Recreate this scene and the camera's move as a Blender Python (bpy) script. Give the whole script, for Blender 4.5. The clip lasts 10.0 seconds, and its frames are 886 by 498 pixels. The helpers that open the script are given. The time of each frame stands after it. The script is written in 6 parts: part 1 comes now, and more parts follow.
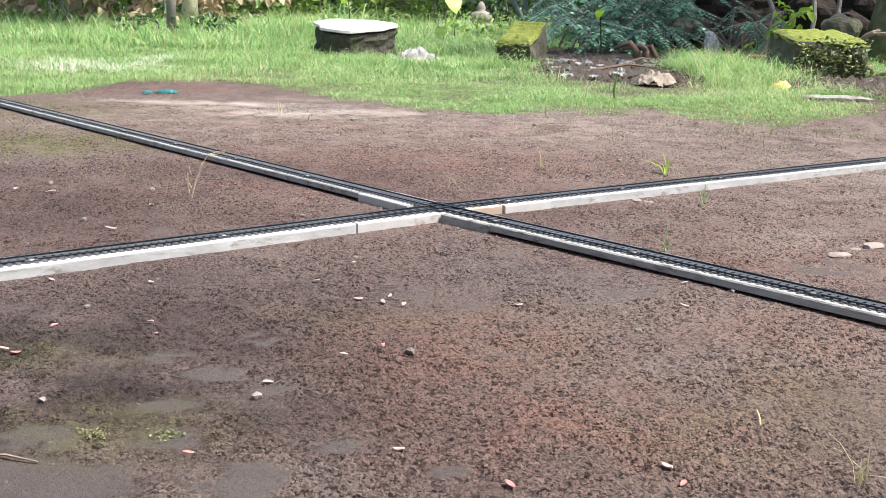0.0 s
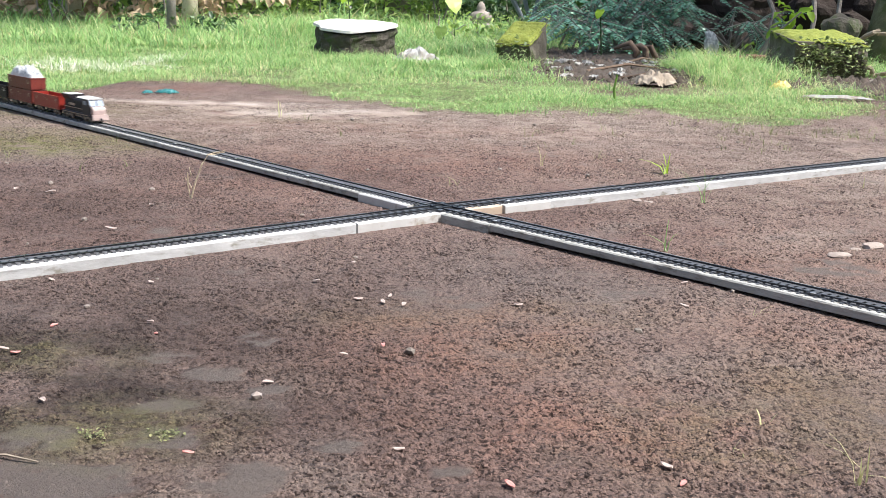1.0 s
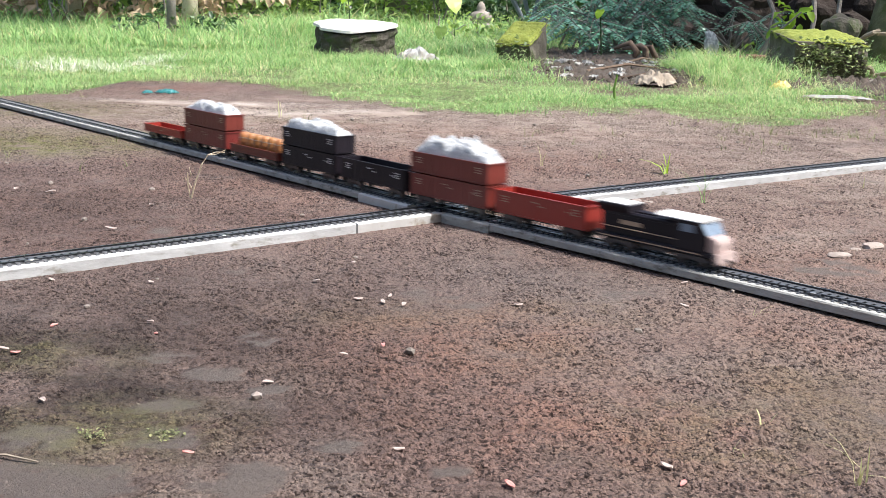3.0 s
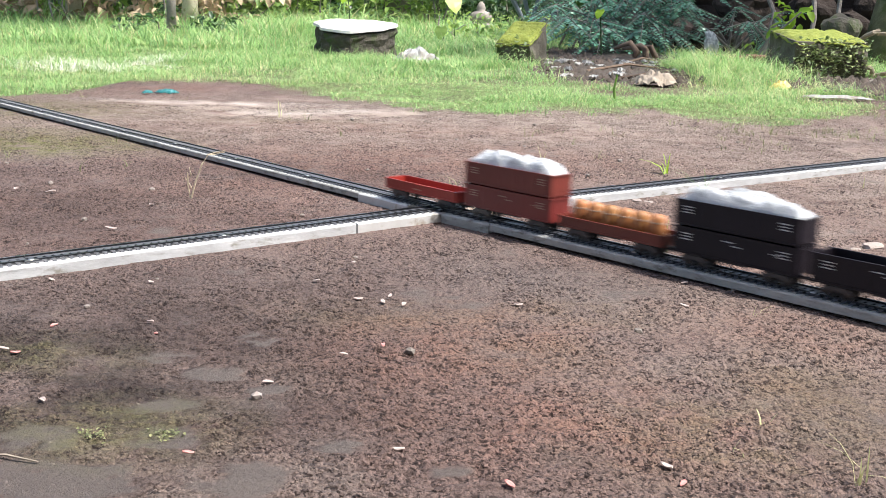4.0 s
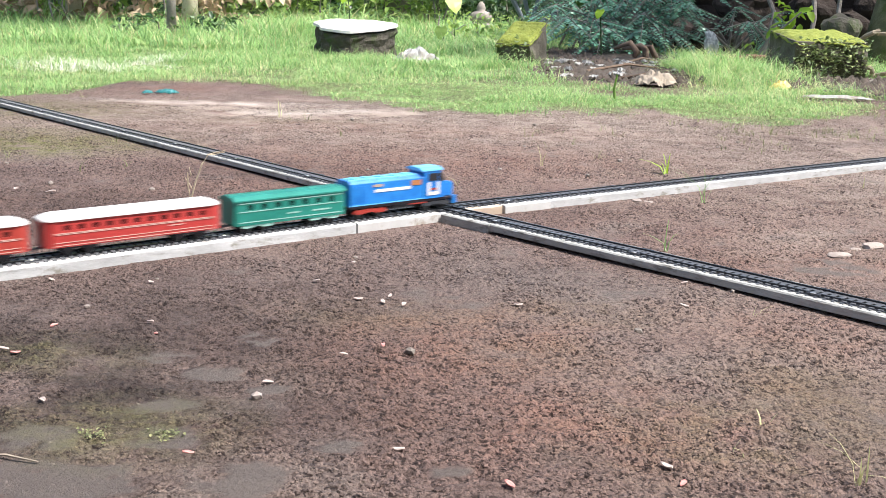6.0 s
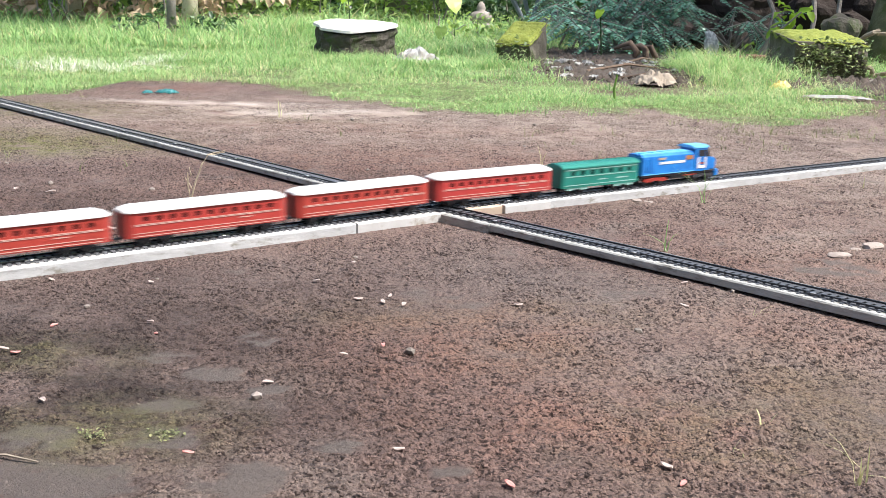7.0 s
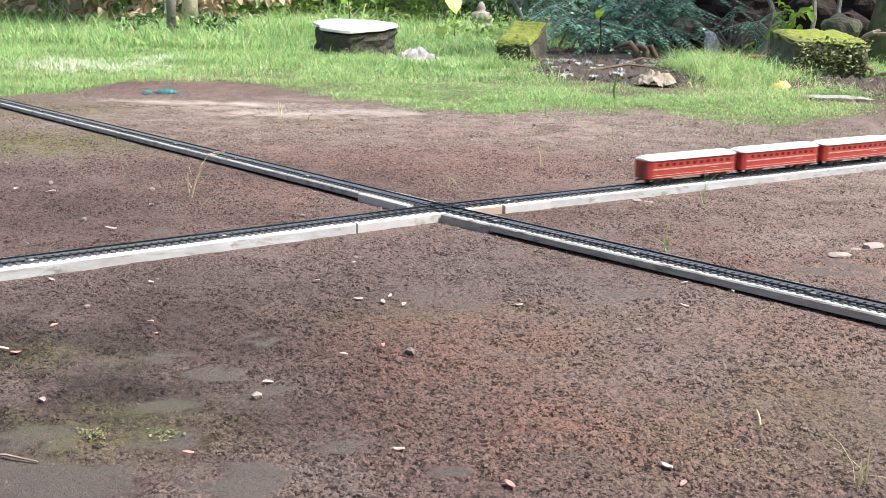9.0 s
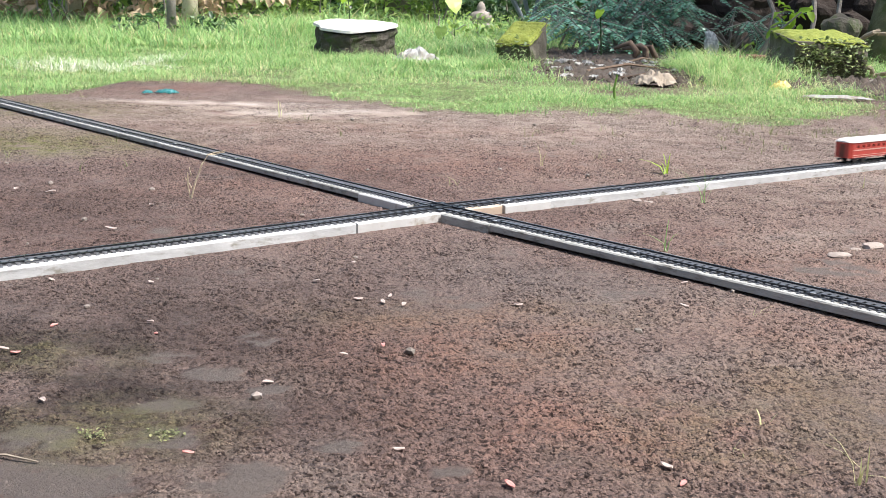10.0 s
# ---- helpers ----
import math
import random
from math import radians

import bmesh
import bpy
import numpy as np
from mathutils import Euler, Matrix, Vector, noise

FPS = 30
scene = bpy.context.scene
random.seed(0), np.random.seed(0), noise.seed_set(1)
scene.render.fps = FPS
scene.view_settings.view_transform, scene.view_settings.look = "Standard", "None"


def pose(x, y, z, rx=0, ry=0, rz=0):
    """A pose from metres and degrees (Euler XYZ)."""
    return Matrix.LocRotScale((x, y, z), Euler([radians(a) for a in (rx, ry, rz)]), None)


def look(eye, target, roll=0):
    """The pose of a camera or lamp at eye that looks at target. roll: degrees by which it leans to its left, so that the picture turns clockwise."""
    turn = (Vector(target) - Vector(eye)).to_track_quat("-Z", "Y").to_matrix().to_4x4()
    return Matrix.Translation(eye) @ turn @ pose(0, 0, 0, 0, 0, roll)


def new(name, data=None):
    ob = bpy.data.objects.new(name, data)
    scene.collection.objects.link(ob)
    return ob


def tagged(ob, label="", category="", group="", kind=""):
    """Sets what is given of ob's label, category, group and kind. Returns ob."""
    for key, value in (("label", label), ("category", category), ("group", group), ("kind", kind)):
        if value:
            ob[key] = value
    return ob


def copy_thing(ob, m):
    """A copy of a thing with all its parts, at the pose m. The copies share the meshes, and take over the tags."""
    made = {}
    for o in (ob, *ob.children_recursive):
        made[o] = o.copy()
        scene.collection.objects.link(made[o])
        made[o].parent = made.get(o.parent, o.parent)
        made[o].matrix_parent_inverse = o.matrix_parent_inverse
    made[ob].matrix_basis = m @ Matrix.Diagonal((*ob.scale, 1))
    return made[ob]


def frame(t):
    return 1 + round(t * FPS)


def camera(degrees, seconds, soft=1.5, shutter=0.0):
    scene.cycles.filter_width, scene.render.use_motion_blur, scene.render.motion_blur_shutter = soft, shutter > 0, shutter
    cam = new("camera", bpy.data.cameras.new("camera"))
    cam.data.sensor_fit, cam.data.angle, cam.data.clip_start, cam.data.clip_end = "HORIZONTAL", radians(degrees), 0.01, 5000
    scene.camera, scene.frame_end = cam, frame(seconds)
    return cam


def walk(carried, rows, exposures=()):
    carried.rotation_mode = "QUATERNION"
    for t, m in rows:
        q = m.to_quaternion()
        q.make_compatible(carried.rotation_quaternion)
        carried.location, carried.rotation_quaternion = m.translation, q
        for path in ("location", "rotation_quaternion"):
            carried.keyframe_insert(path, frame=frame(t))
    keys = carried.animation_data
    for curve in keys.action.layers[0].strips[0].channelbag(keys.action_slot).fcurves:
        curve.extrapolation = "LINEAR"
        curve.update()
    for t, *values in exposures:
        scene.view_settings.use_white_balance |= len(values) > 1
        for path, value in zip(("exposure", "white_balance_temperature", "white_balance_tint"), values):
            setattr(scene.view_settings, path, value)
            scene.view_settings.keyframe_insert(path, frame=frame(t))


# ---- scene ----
# Layout: origin on the ground under the track crossing, x to the right, y away from the camera.
RAIL_Z = 0.0105                     # height of the sleeper tops over the ground
EYE = Vector((0.0033, -1.1952, RAIL_Z + 0.224))
TILT = 0.22405
AIM = EYE + Vector((0, math.cos(TILT), -math.sin(TILT)))
cam = camera(43.81, 10.0, soft=0.6, shutter=0.5)
walk(cam, [(0.0, look(EYE, AIM, 1.385)), (10.0, look(EYE, AIM, 1.385))],
     exposures=[(0.0, 1.21), (2.5, 1.22), (4.0, 1.34), (5.5, 1.38), (7.5, 1.25), (10.0, 1.23)])

# ---- sky, sun and exposure: bright hazy daylight that reaches an open shaded yard ----
world = bpy.data.worlds.new("sky")
scene.world = world
world.use_nodes = True
wn = world.node_tree.nodes
sky = wn.new("ShaderNodeTexSky")
sky.sky_type, sky.sun_disc = "NISHITA", False
SUN_EL, SUN_AZ = radians(60), radians(108)      # azimuth from north (+y) towards east (+x)
sky.sun_elevation, sky.sun_rotation = SUN_EL, SUN_AZ
sky.air_density, sky.dust_density = 1.0, 3.0
wn["Background"].inputs["Strength"].default_value = 0.108
world.node_tree.links.new(sky.outputs[0], wn["Background"].inputs["Color"])
sun = new("sun", bpy.data.lights.new("sun", "SUN"))
sun.data.energy, sun.data.angle, sun.data.color = 3.0, radians(3), (1.0, 0.965, 0.92)
sun_way = Vector((math.sin(SUN_AZ) * math.cos(SUN_EL), math.cos(SUN_AZ) * math.cos(SUN_EL), math.sin(SUN_EL)))
sun.matrix_basis = look(sun_way * 20, (0, 0, 0))


# ---- small helpers ----
def thing(name, m, label, category, group=""):
    ob = new(name)
    ob.empty_display_size = 0.02
    ob.matrix_basis = m
    return tagged(ob, label, category, group)


def mesh_of(name, bm, material, smooth=False):
    me = bpy.data.meshes.new(name)
    bm.to_mesh(me)
    bm.free()
    for mt in (material if isinstance(material, (list, tuple)) else [material]):
        me.materials.append(mt)
    if smooth:
        me.polygons.foreach_set("use_smooth", [True] * len(me.polygons))
    return me


def part(name, bm, material, parent, label="", m=None, smooth=False):
    me = bm if isinstance(bm, bpy.types.Mesh) else mesh_of(name, bm, material, smooth)
    ob = new(name, me)
    ob.parent = parent
    if m is not None:
        ob.matrix_basis = m
    return tagged(ob, label)


def solo(name, bm, material, label, category, m=None, group="", kind="", smooth=False):
    ob = new(name, bm if isinstance(bm, bpy.types.Mesh) else mesh_of(name, bm, material, smooth))
    if m is not None:
        ob.matrix_basis = m
    return tagged(ob, label, category, group, kind)


def box(x0, x1, y0, y1, z0, z1, bevel=0.0, seg=1, bm=None):
    b = bm or bmesh.new()
    made = bmesh.ops.create_cube(b, size=1)["verts"]
    for v in made:
        v.co = Vector((x0 + (v.co.x + 0.5) * (x1 - x0), y0 + (v.co.y + 0.5) * (y1 - y0), z0 + (v.co.z + 0.5) * (z1 - z0)))
    if bevel:
        edges = {e for v in made for e in v.link_edges}
        bmesh.ops.bevel(b, geom=list(edges), offset=bevel, segments=seg, affect="EDGES", profile=0.5)
    return b


def rod(p, q, r, seg=10, r2=None, bm=None, caps=True):
    b = bm or bmesh.new()
    p, q = Vector(p), Vector(q)
    turn = (q - p).to_track_quat("Z", "Y").to_matrix().to_4x4()
    bmesh.ops.create_cone(b, cap_ends=caps, segments=seg, radius1=r, radius2=r if r2 is None else r2,
                          depth=(q - p).length, matrix=Matrix.Translation((p + q) / 2) @ turn)
    return b


def prism(outline, x0, x1, bm=None):
    """A solid with the (y, z) outline, from x0 to x1."""
    b = bm or bmesh.new()
    a = [b.verts.new((x0, y, z)) for y, z in outline]
    c = [b.verts.new((x1, y, z)) for y, z in outline]
    n = len(outline)
    b.faces.new(a[::-1]), b.faces.new(c)
    for i in range(n):
        b.faces.new((a[i], a[(i + 1) % n], c[(i + 1) % n], c[i]))
    bmesh.ops.recalc_face_normals(b, faces=b.faces)
    return b


def side_prism(outline, y0, y1, bm=None):
    """A solid with the (x, z) outline, from y0 to y1."""
    b = bm or bmesh.new()
    a = [b.verts.new((x, y0, z)) for x, z in outline]
    c = [b.verts.new((x, y1, z)) for x, z in outline]
    n = len(outline)
    b.faces.new(a[::-1]), b.faces.new(c)
    for i in range(n):
        b.faces.new((a[i], a[(i + 1) % n], c[(i + 1) % n], c[i]))
    bmesh.ops.recalc_face_normals(b, faces=b.faces)
    return b


def hash2(i, j, seed):
    v = np.sin(i * 127.1 + j * 311.7 + seed * 74.7) * 43758.5453
    return v - np.floor(v)


def vnoise(x, y, size, seed):
    """Smooth value noise in -1..1 on arrays."""
    x, y = np.asarray(x, float) / size, np.asarray(y, float) / size
    i, j = np.floor(x), np.floor(y)
    u, v = x - i, y - j
    u, v = u * u * (3 - 2 * u), v * v * (3 - 2 * v)
    a, b, c, d = hash2(i, j, seed), hash2(i + 1, j, seed), hash2(i, j + 1, seed), hash2(i + 1, j + 1, seed)
    return 2 * ((a * (1 - u) + b * u) * (1 - v) + (c * (1 - u) + d * u) * v) - 1


# ---- materials ----
def colour(c):
    return (*c, 1.0)


def surface(name, c1, c2, size=0.02, rough=0.6, metal=0.0, bump=0.2, dist=0.001, fine=None, islands=0.0, objects=0.0,
            dirt=None, dirt_at=(0.55, 0.7), dirt_size=0.05, coat=0.0, trans=0.0, stretch=1.0, spec=0.5):
    """Two-scale noise between c1 and c2 at a real size in metres, relief, spots of dirt, and a spread of value by piece."""
    mt = bpy.data.materials.new(name)
    mt.use_nodes = True
    nt = mt.node_tree
    n, ln = nt.nodes, nt.links.new
    bsdf = n["Principled BSDF"]
    tc = n.new("ShaderNodeTexCoord")
    place = n.new("ShaderNodeMapping")
    place.inputs["Scale"].default_value = (1 / stretch, 1, 1)
    ln(tc.outputs["Object"], place.inputs["Vector"])
    big = n.new("ShaderNodeTexNoise")
    big.inputs["Scale"].default_value, big.inputs["Detail"].default_value = 1 / size, 6
    ln(place.outputs["Vector"], big.inputs["Vector"])
    small = n.new("ShaderNodeTexNoise")
    small.inputs["Scale"].default_value, small.inputs["Detail"].default_value = 1 / (fine or size * 0.12), 4
    ln(place.outputs["Vector"], small.inputs["Vector"])
    mixv = n.new("ShaderNodeMath")
    mixv.operation = "MULTIPLY_ADD"
    mixv.inputs[1].default_value = 0.45
    ln(small.outputs["Fac"], mixv.inputs[0])
    sub = n.new("ShaderNodeMath")
    sub.operation = "MULTIPLY_ADD"
    sub.inputs[1].default_value, sub.inputs[2].default_value = 1.6, -0.55
    ln(big.outputs["Fac"], sub.inputs[0])
    ln(sub.outputs[0], mixv.inputs[2])
    mix = n.new("ShaderNodeMix")
    mix.data_type = "RGBA"
    mix.inputs["A"].default_value, mix.inputs["B"].default_value = colour(c1), colour(c2)
    ln(mixv.outputs[0], mix.inputs["Factor"])
    out = mix.outputs["Result"]
    if dirt:
        spots = n.new("ShaderNodeTexNoise")
        spots.inputs["Scale"].default_value, spots.inputs["Detail"].default_value = 1 / dirt_size, 8
        spots.inputs["Roughness"].default_value = 0.65
        ln(place.outputs["Vector"], spots.inputs["Vector"])
        ramp = n.new("ShaderNodeMapRange")
        ramp.inputs["From Min"].default_value, ramp.inputs["From Max"].default_value = dirt_at
        ln(spots.outputs["Fac"], ramp.inputs["Value"])
        m2 = n.new("ShaderNodeMix")
        m2.data_type = "RGBA"
        ln(ramp.outputs["Result"], m2.inputs["Factor"])
        ln(out, m2.inputs["A"])
        m2.inputs["B"].default_value = colour(dirt)
        out = m2.outputs["Result"]
    for amount, node_type, socket in ((islands, "ShaderNodeNewGeometry", "Random Per Island"), (objects, "ShaderNodeObjectInfo", "Random")):
        if amount:
            src = n.new(node_type)
            hsv = n.new("ShaderNodeHueSaturation")
            rng = n.new("ShaderNodeMapRange")
            rng.inputs["To Min"].default_value, rng.inputs["To Max"].default_value = 1 - amount, 1 + amount
            ln(src.outputs[socket], rng.inputs["Value"])
            ln(rng.outputs["Result"], hsv.inputs["Value"])
            hue = n.new("ShaderNodeMapRange")
            hue.inputs["To Min"].default_value, hue.inputs["To Max"].default_value = 0.5 + amount * 0.06, 0.5 - amount * 0.05
            ln(src.outputs[socket], hue.inputs["Value"])
            ln(hue.outputs["Result"], hsv.inputs["Hue"])
            ln(out, hsv.inputs["Color"])
            out = hsv.outputs["Color"]
    ln(out, bsdf.inputs["Base Color"])
    bsdf.inputs["Roughness"].default_value, bsdf.inputs["Metallic"].default_value = rough, metal
    bsdf.inputs["Coat Weight"].default_value = coat
    bsdf.inputs["Specular IOR Level"].default_value = spec
    if bump:
        bp = n.new("ShaderNodeBump")
        bp.inputs["Strength"].default_value, bp.inputs["Distance"].default_value = bump, dist
        ln(mixv.outputs[0], bp.inputs["Height"])
        ln(bp.outputs["Normal"], bsdf.inputs["Normal"])
    if trans:
        tl = n.new("ShaderNodeBsdfTranslucent")
        ln(out, tl.inputs["Color"])
        sh = n.new("ShaderNodeMixShader")
        sh.inputs[0].default_value = trans
        ln(bsdf.outputs[0], sh.inputs[1])
        ln(tl.outputs[0], sh.inputs[2])
        ln(sh.outputs[0], n["Material Output"].inputs["Surface"])
    return mt


BLACK_PLASTIC = surface("black_plastic", (0.030, 0.033, 0.040), (0.052, 0.057, 0.068), 0.03, 0.24, bump=0, spec=0.5,
                        dirt=(0.07, 0.06, 0.05), dirt_at=(0.60, 0.8), dirt_size=0.03)
# Black plastic lightened to grey: the sky's reflection is put into its colour.
SHEEN_PLASTIC = surface("sheen_black_plastic", (0.065, 0.070, 0.080), (0.125, 0.130, 0.142), 0.02, 0.38, bump=0, spec=0.5)
# Matt black for the plate that stands for shade in the sleeper gaps.
HOLE_SHADE = surface("hole_shade_black", (0.006, 0.006, 0.007), (0.012, 0.012, 0.014), 0.02, 0.7, bump=0, spec=0.2)
RAIL_METAL = surface("rail_plastic", (0.016, 0.018, 0.022), (0.034, 0.037, 0.045), 0.02, 0.3, bump=0, spec=0.5)
CLIP = surface("clip_metal", (0.5, 0.5, 0.5), (0.7, 0.7, 0.7), 0.004, 0.35, metal=0.8)
WHITE_WOOD = surface("white_painted_wood", (0.39, 0.398, 0.405), (0.58, 0.59, 0.60), 0.009, 0.75, bump=0.7, dist=0.001, fine=0.0016,
                     dirt=(0.26, 0.25, 0.22), dirt_at=(0.55, 0.68), dirt_size=0.008, stretch=2.5)
WHITE_TUBE = surface("white_plastic_channel", (0.48, 0.48, 0.475), (0.62, 0.62, 0.615), 0.03, 0.45, bump=0.25, dist=0.0008,
                     dirt=(0.33, 0.29, 0.24), dirt_at=(0.56, 0.70), dirt_size=0.018)
BARE_WOOD = surface("bare_pale_wood", (0.42, 0.32, 0.24), (0.56, 0.46, 0.37), 0.03, 0.7, bump=0.3, dist=0.0006, fine=0.003)
GREY_WOOD = surface("grey_weathered_wood", (0.29, 0.29, 0.275), (0.47, 0.47, 0.45), 0.007, 0.85, bump=0.9, dist=0.0014, fine=0.0014, stretch=2.5,
                    dirt=(0.17, 0.165, 0.145), dirt_at=(0.53, 0.68), dirt_size=0.008)
# Near-black colour for the strip that stands for shade under the battens.
GAP_SHADE = surface("batten_gap_shade", (0.02, 0.018, 0.015), (0.05, 0.04, 0.03), 0.03, 0.9)
# ---- added unseen behind the camera: a plain wall and roof slab close the yard and cut sky light ----
PLASTER = surface("pale_plaster", (0.52, 0.50, 0.46), (0.62, 0.60, 0.56), 0.4, 0.9, bump=0.2, dist=0.002)
TILE = surface("added_roof_slab", (0.20, 0.11, 0.08), (0.30, 0.17, 0.13), 0.3, 0.9, bump=0.3, dist=0.004)
solo("added_wall", box(-5, 5, -3.4, -3.2, -0.2, 2.7), PLASTER, "plain pale wall added unseen behind the camera", "wall", kind="structure")
solo("roof", box(-5.2, 5.2, -3.6, -1.85, 2.70, 2.82), TILE, "plain roof slab added unseen to cut sky light", "roof", kind="structure")
for x in (-2.6, 2.6):
    solo("added_post", box(x - 0.06, x + 0.06, -2.1, -1.98, -0.05, 2.70, 0.01), PLASTER, "plain pale post added unseen under the roof slab", "post", kind="structure")
# ---- the yard: one sheet of earth to the horizon ----
def soil_material(name, loose=False):
    mt = bpy.data.materials.new(name)
    mt.use_nodes = True
    nt = mt.node_tree
    n, ln = nt.nodes, nt.links.new
    bsdf = n["Principled BSDF"]
    tc = n.new("ShaderNodeTexCoord")

    def tex(size, detail=6, rough=0.6):
        t = n.new("ShaderNodeTexNoise")
        t.inputs["Scale"].default_value, t.inputs["Detail"].default_value, t.inputs["Roughness"].default_value = 1 / size, detail, rough
        ln(tc.outputs["Object"], t.inputs["Vector"])
        return t.outputs["Fac"]

    def span(value, lo, hi):
        r = n.new("ShaderNodeMapRange")
        r.inputs["From Min"].default_value, r.inputs["From Max"].default_value = lo, hi
        ln(value, r.inputs["Value"])
        return r.outputs["Result"]

    def mix(fac, a, b):
        m = n.new("ShaderNodeMix")
        m.data_type = "RGBA"
        ln(fac, m.inputs["Factor"])
        for key, val in (("A", a), ("B", b)):
            if isinstance(val, tuple):
                m.inputs[key].default_value = colour(val)
            else:
                ln(val, m.inputs[key])
        return m.outputs["Result"]

    c = mix(span(tex(0.25), 0.35, 0.68), (0.158, 0.107, 0.094), (0.232, 0.162, 0.142))
    c = mix(span(tex(0.42, 4), 0.52, 0.66), c, (0.232, 0.142, 0.117))
    c = mix(span(tex(0.9, 3), 0.50, 0.66), c, (0.190, 0.149, 0.135))
    c = mix(span(tex(0.13, 8, 0.7), 0.56, 0.70), c, (0.212, 0.172, 0.156))
    # dry, paler earth, with a streak of sunlight painted in as well
    at = n.new("ShaderNodeAttribute")
    at.attribute_name = "dry"
    mo = n.new("ShaderNodeMath")
    mo.operation = "MULTIPLY"
    ln(at.outputs["Fac"], mo.inputs[0])
    ln(span(tex(0.06, 8, 0.65), 0.30, 0.60), mo.inputs[1])
    c = mix(mo.outputs[0], c, (0.35, 0.285, 0.240))
    def patch(name, size, lo, hi, target, src):
        """Lay another soil colour where the named attribute holds, broken up by noise."""
        at = n.new("ShaderNodeAttribute")
        at.attribute_name = name
        mo = n.new("ShaderNodeMath")
        mo.operation = "MULTIPLY"
        ln(at.outputs["Fac"], mo.inputs[0])
        ln(span(tex(size, 8, 0.7), lo, hi), mo.inputs[1])
        return mix(mo.outputs[0], src, target)

    # pale earth: mostly sun patches painted into the colour
    c = patch("pale", 0.05, 0.30, 0.55, (0.46, 0.40, 0.35), c)
    c = patch("olive", 0.05, 0.35, 0.55, (0.175, 0.150, 0.085), c)
    c = patch("damp", 0.09, 0.25, 0.60, (0.058, 0.044, 0.041), c)
    c = patch("red", 0.05, 0.30, 0.65, (0.275, 0.150, 0.115), c)
    c = patch("trodden", 0.03, 0.10, 0.40, (0.142, 0.121, 0.110), c)
    c = patch("moss", 0.035, 0.38, 0.62, (0.165, 0.165, 0.062), c)
    c = patch("turf", 0.03, 0.20, 0.45, (0.205, 0.270, 0.105), c)
    # dark specks of two sizes: shade in the pits painted in, few where the earth is trodden smooth
    rough = n.new("ShaderNodeAttribute")
    rough.attribute_name = "crumbly"
    for size, lo, hi, dark, share in ((0.0056, 0.53, 0.63, (0.045, 0.030, 0.026), 0.70), (0.0034, 0.53, 0.59, (0.024, 0.015, 0.013), 0.90)):
        k = n.new("ShaderNodeMath")
        k.operation = "MULTIPLY"
        ln(span(tex(size, 4, 0.65), lo, hi), k.inputs[0])
        ln(rough.outputs["Fac"], k.inputs[1])
        k2 = n.new("ShaderNodeMath")
        k2.operation = "MULTIPLY"
        k2.inputs[1].default_value = share
        ln(k.outputs[0], k2.inputs[0])
        c = mix(k2.outputs[0], c, dark)
    ln(c, bsdf.inputs["Base Color"])
    bsdf.inputs["Roughness"].default_value = 0.95
    bsdf.inputs["Specular IOR Level"].default_value = 0.25
    if loose:
        return mt
    # crumbs of two sizes, fewer where the earth is trodden smooth
    crumbly = n.new("ShaderNodeAttribute")
    crumbly.attribute_name = "crumbly"
    height = tex(0.005, 8, 0.75)
    for size, amount in ((0.0042, 0.9), (0.0021, 0.6)):
        cell = n.new("ShaderNodeTexVoronoi")
        cell.inputs["Scale"].default_value = 1 / size
        ln(tc.outputs["Object"], cell.inputs["Vector"])
        k = n.new("ShaderNodeMath")
        k.operation = "MULTIPLY"
        ln(cell.outputs["Distance"], k.inputs[0])
        ln(crumbly.outputs["Fac"], k.inputs[1])
        add = n.new("ShaderNodeMath")
        add.operation = "MULTIPLY_ADD"
        add.inputs[1].default_value = -amount
        ln(k.outputs[0], add.inputs[0])
        ln(height, add.inputs[2])
        height = add.outputs[0]
    b1 = n.new("ShaderNodeBump")
    b1.inputs["Strength"].default_value, b1.inputs["Distance"].default_value = 1.0, 0.0045
    ln(height, b1.inputs["Height"])
    ln(b1.outputs["Normal"], bsdf.inputs["Normal"])
    return mt


SOIL = soil_material("bare_earth")
CRUMB = soil_material("loose_earth", True)


# headings of the four track arms, beside which the earth is trodden flat
ARMS = [-0.86417 + math.pi, -0.82523, 0.68326 + math.pi, 0.62169]


def off_track(x, y):
    """Distance from the nearest track's middle line."""
    best = np.full(np.shape(x), 9.0)
    for a in ARMS:
        c, s = math.cos(a), math.sin(a)
        best = np.minimum(best, np.where(x * c + y * s > -0.03, np.abs(x * s - y * c), 9.0))
    return best


def blob(x, y, cx, cy, rx, ry):
    return np.clip(1.3 - np.hypot((x - cx) / rx, (y - cy) / ry), 0, 1)


# smooth patches, mostly small ones where wet feet have pressed the earth flat: middle and half-widths
TRODDEN = [(-0.125, -0.462, 0.020, 0.020), (-0.179, -0.509, 0.030, 0.022), (-0.133, -0.531, 0.028, 0.016), (-0.053, -0.646, 0.020, 0.012),
           (-0.090, -0.689, 0.030, 0.024), (-0.145, -0.640, 0.024, 0.016), (-0.182, -0.699, 0.045, 0.026), (-0.102, -0.562, 0.014, 0.010),
           (-0.153, -0.594, 0.018, 0.011), (0.011, -0.672, 0.016, 0.010), (-0.212, -0.648, 0.030, 0.018), (0.359, -0.196, 0.050, 0.045),
           # these three keep specks and crumbs off the painted sun streak
           (-0.33, 1.02, 0.16, 0.07), (-0.52, 1.20, 0.22, 0.06), (-0.15, 1.08, 0.14, 0.05)]


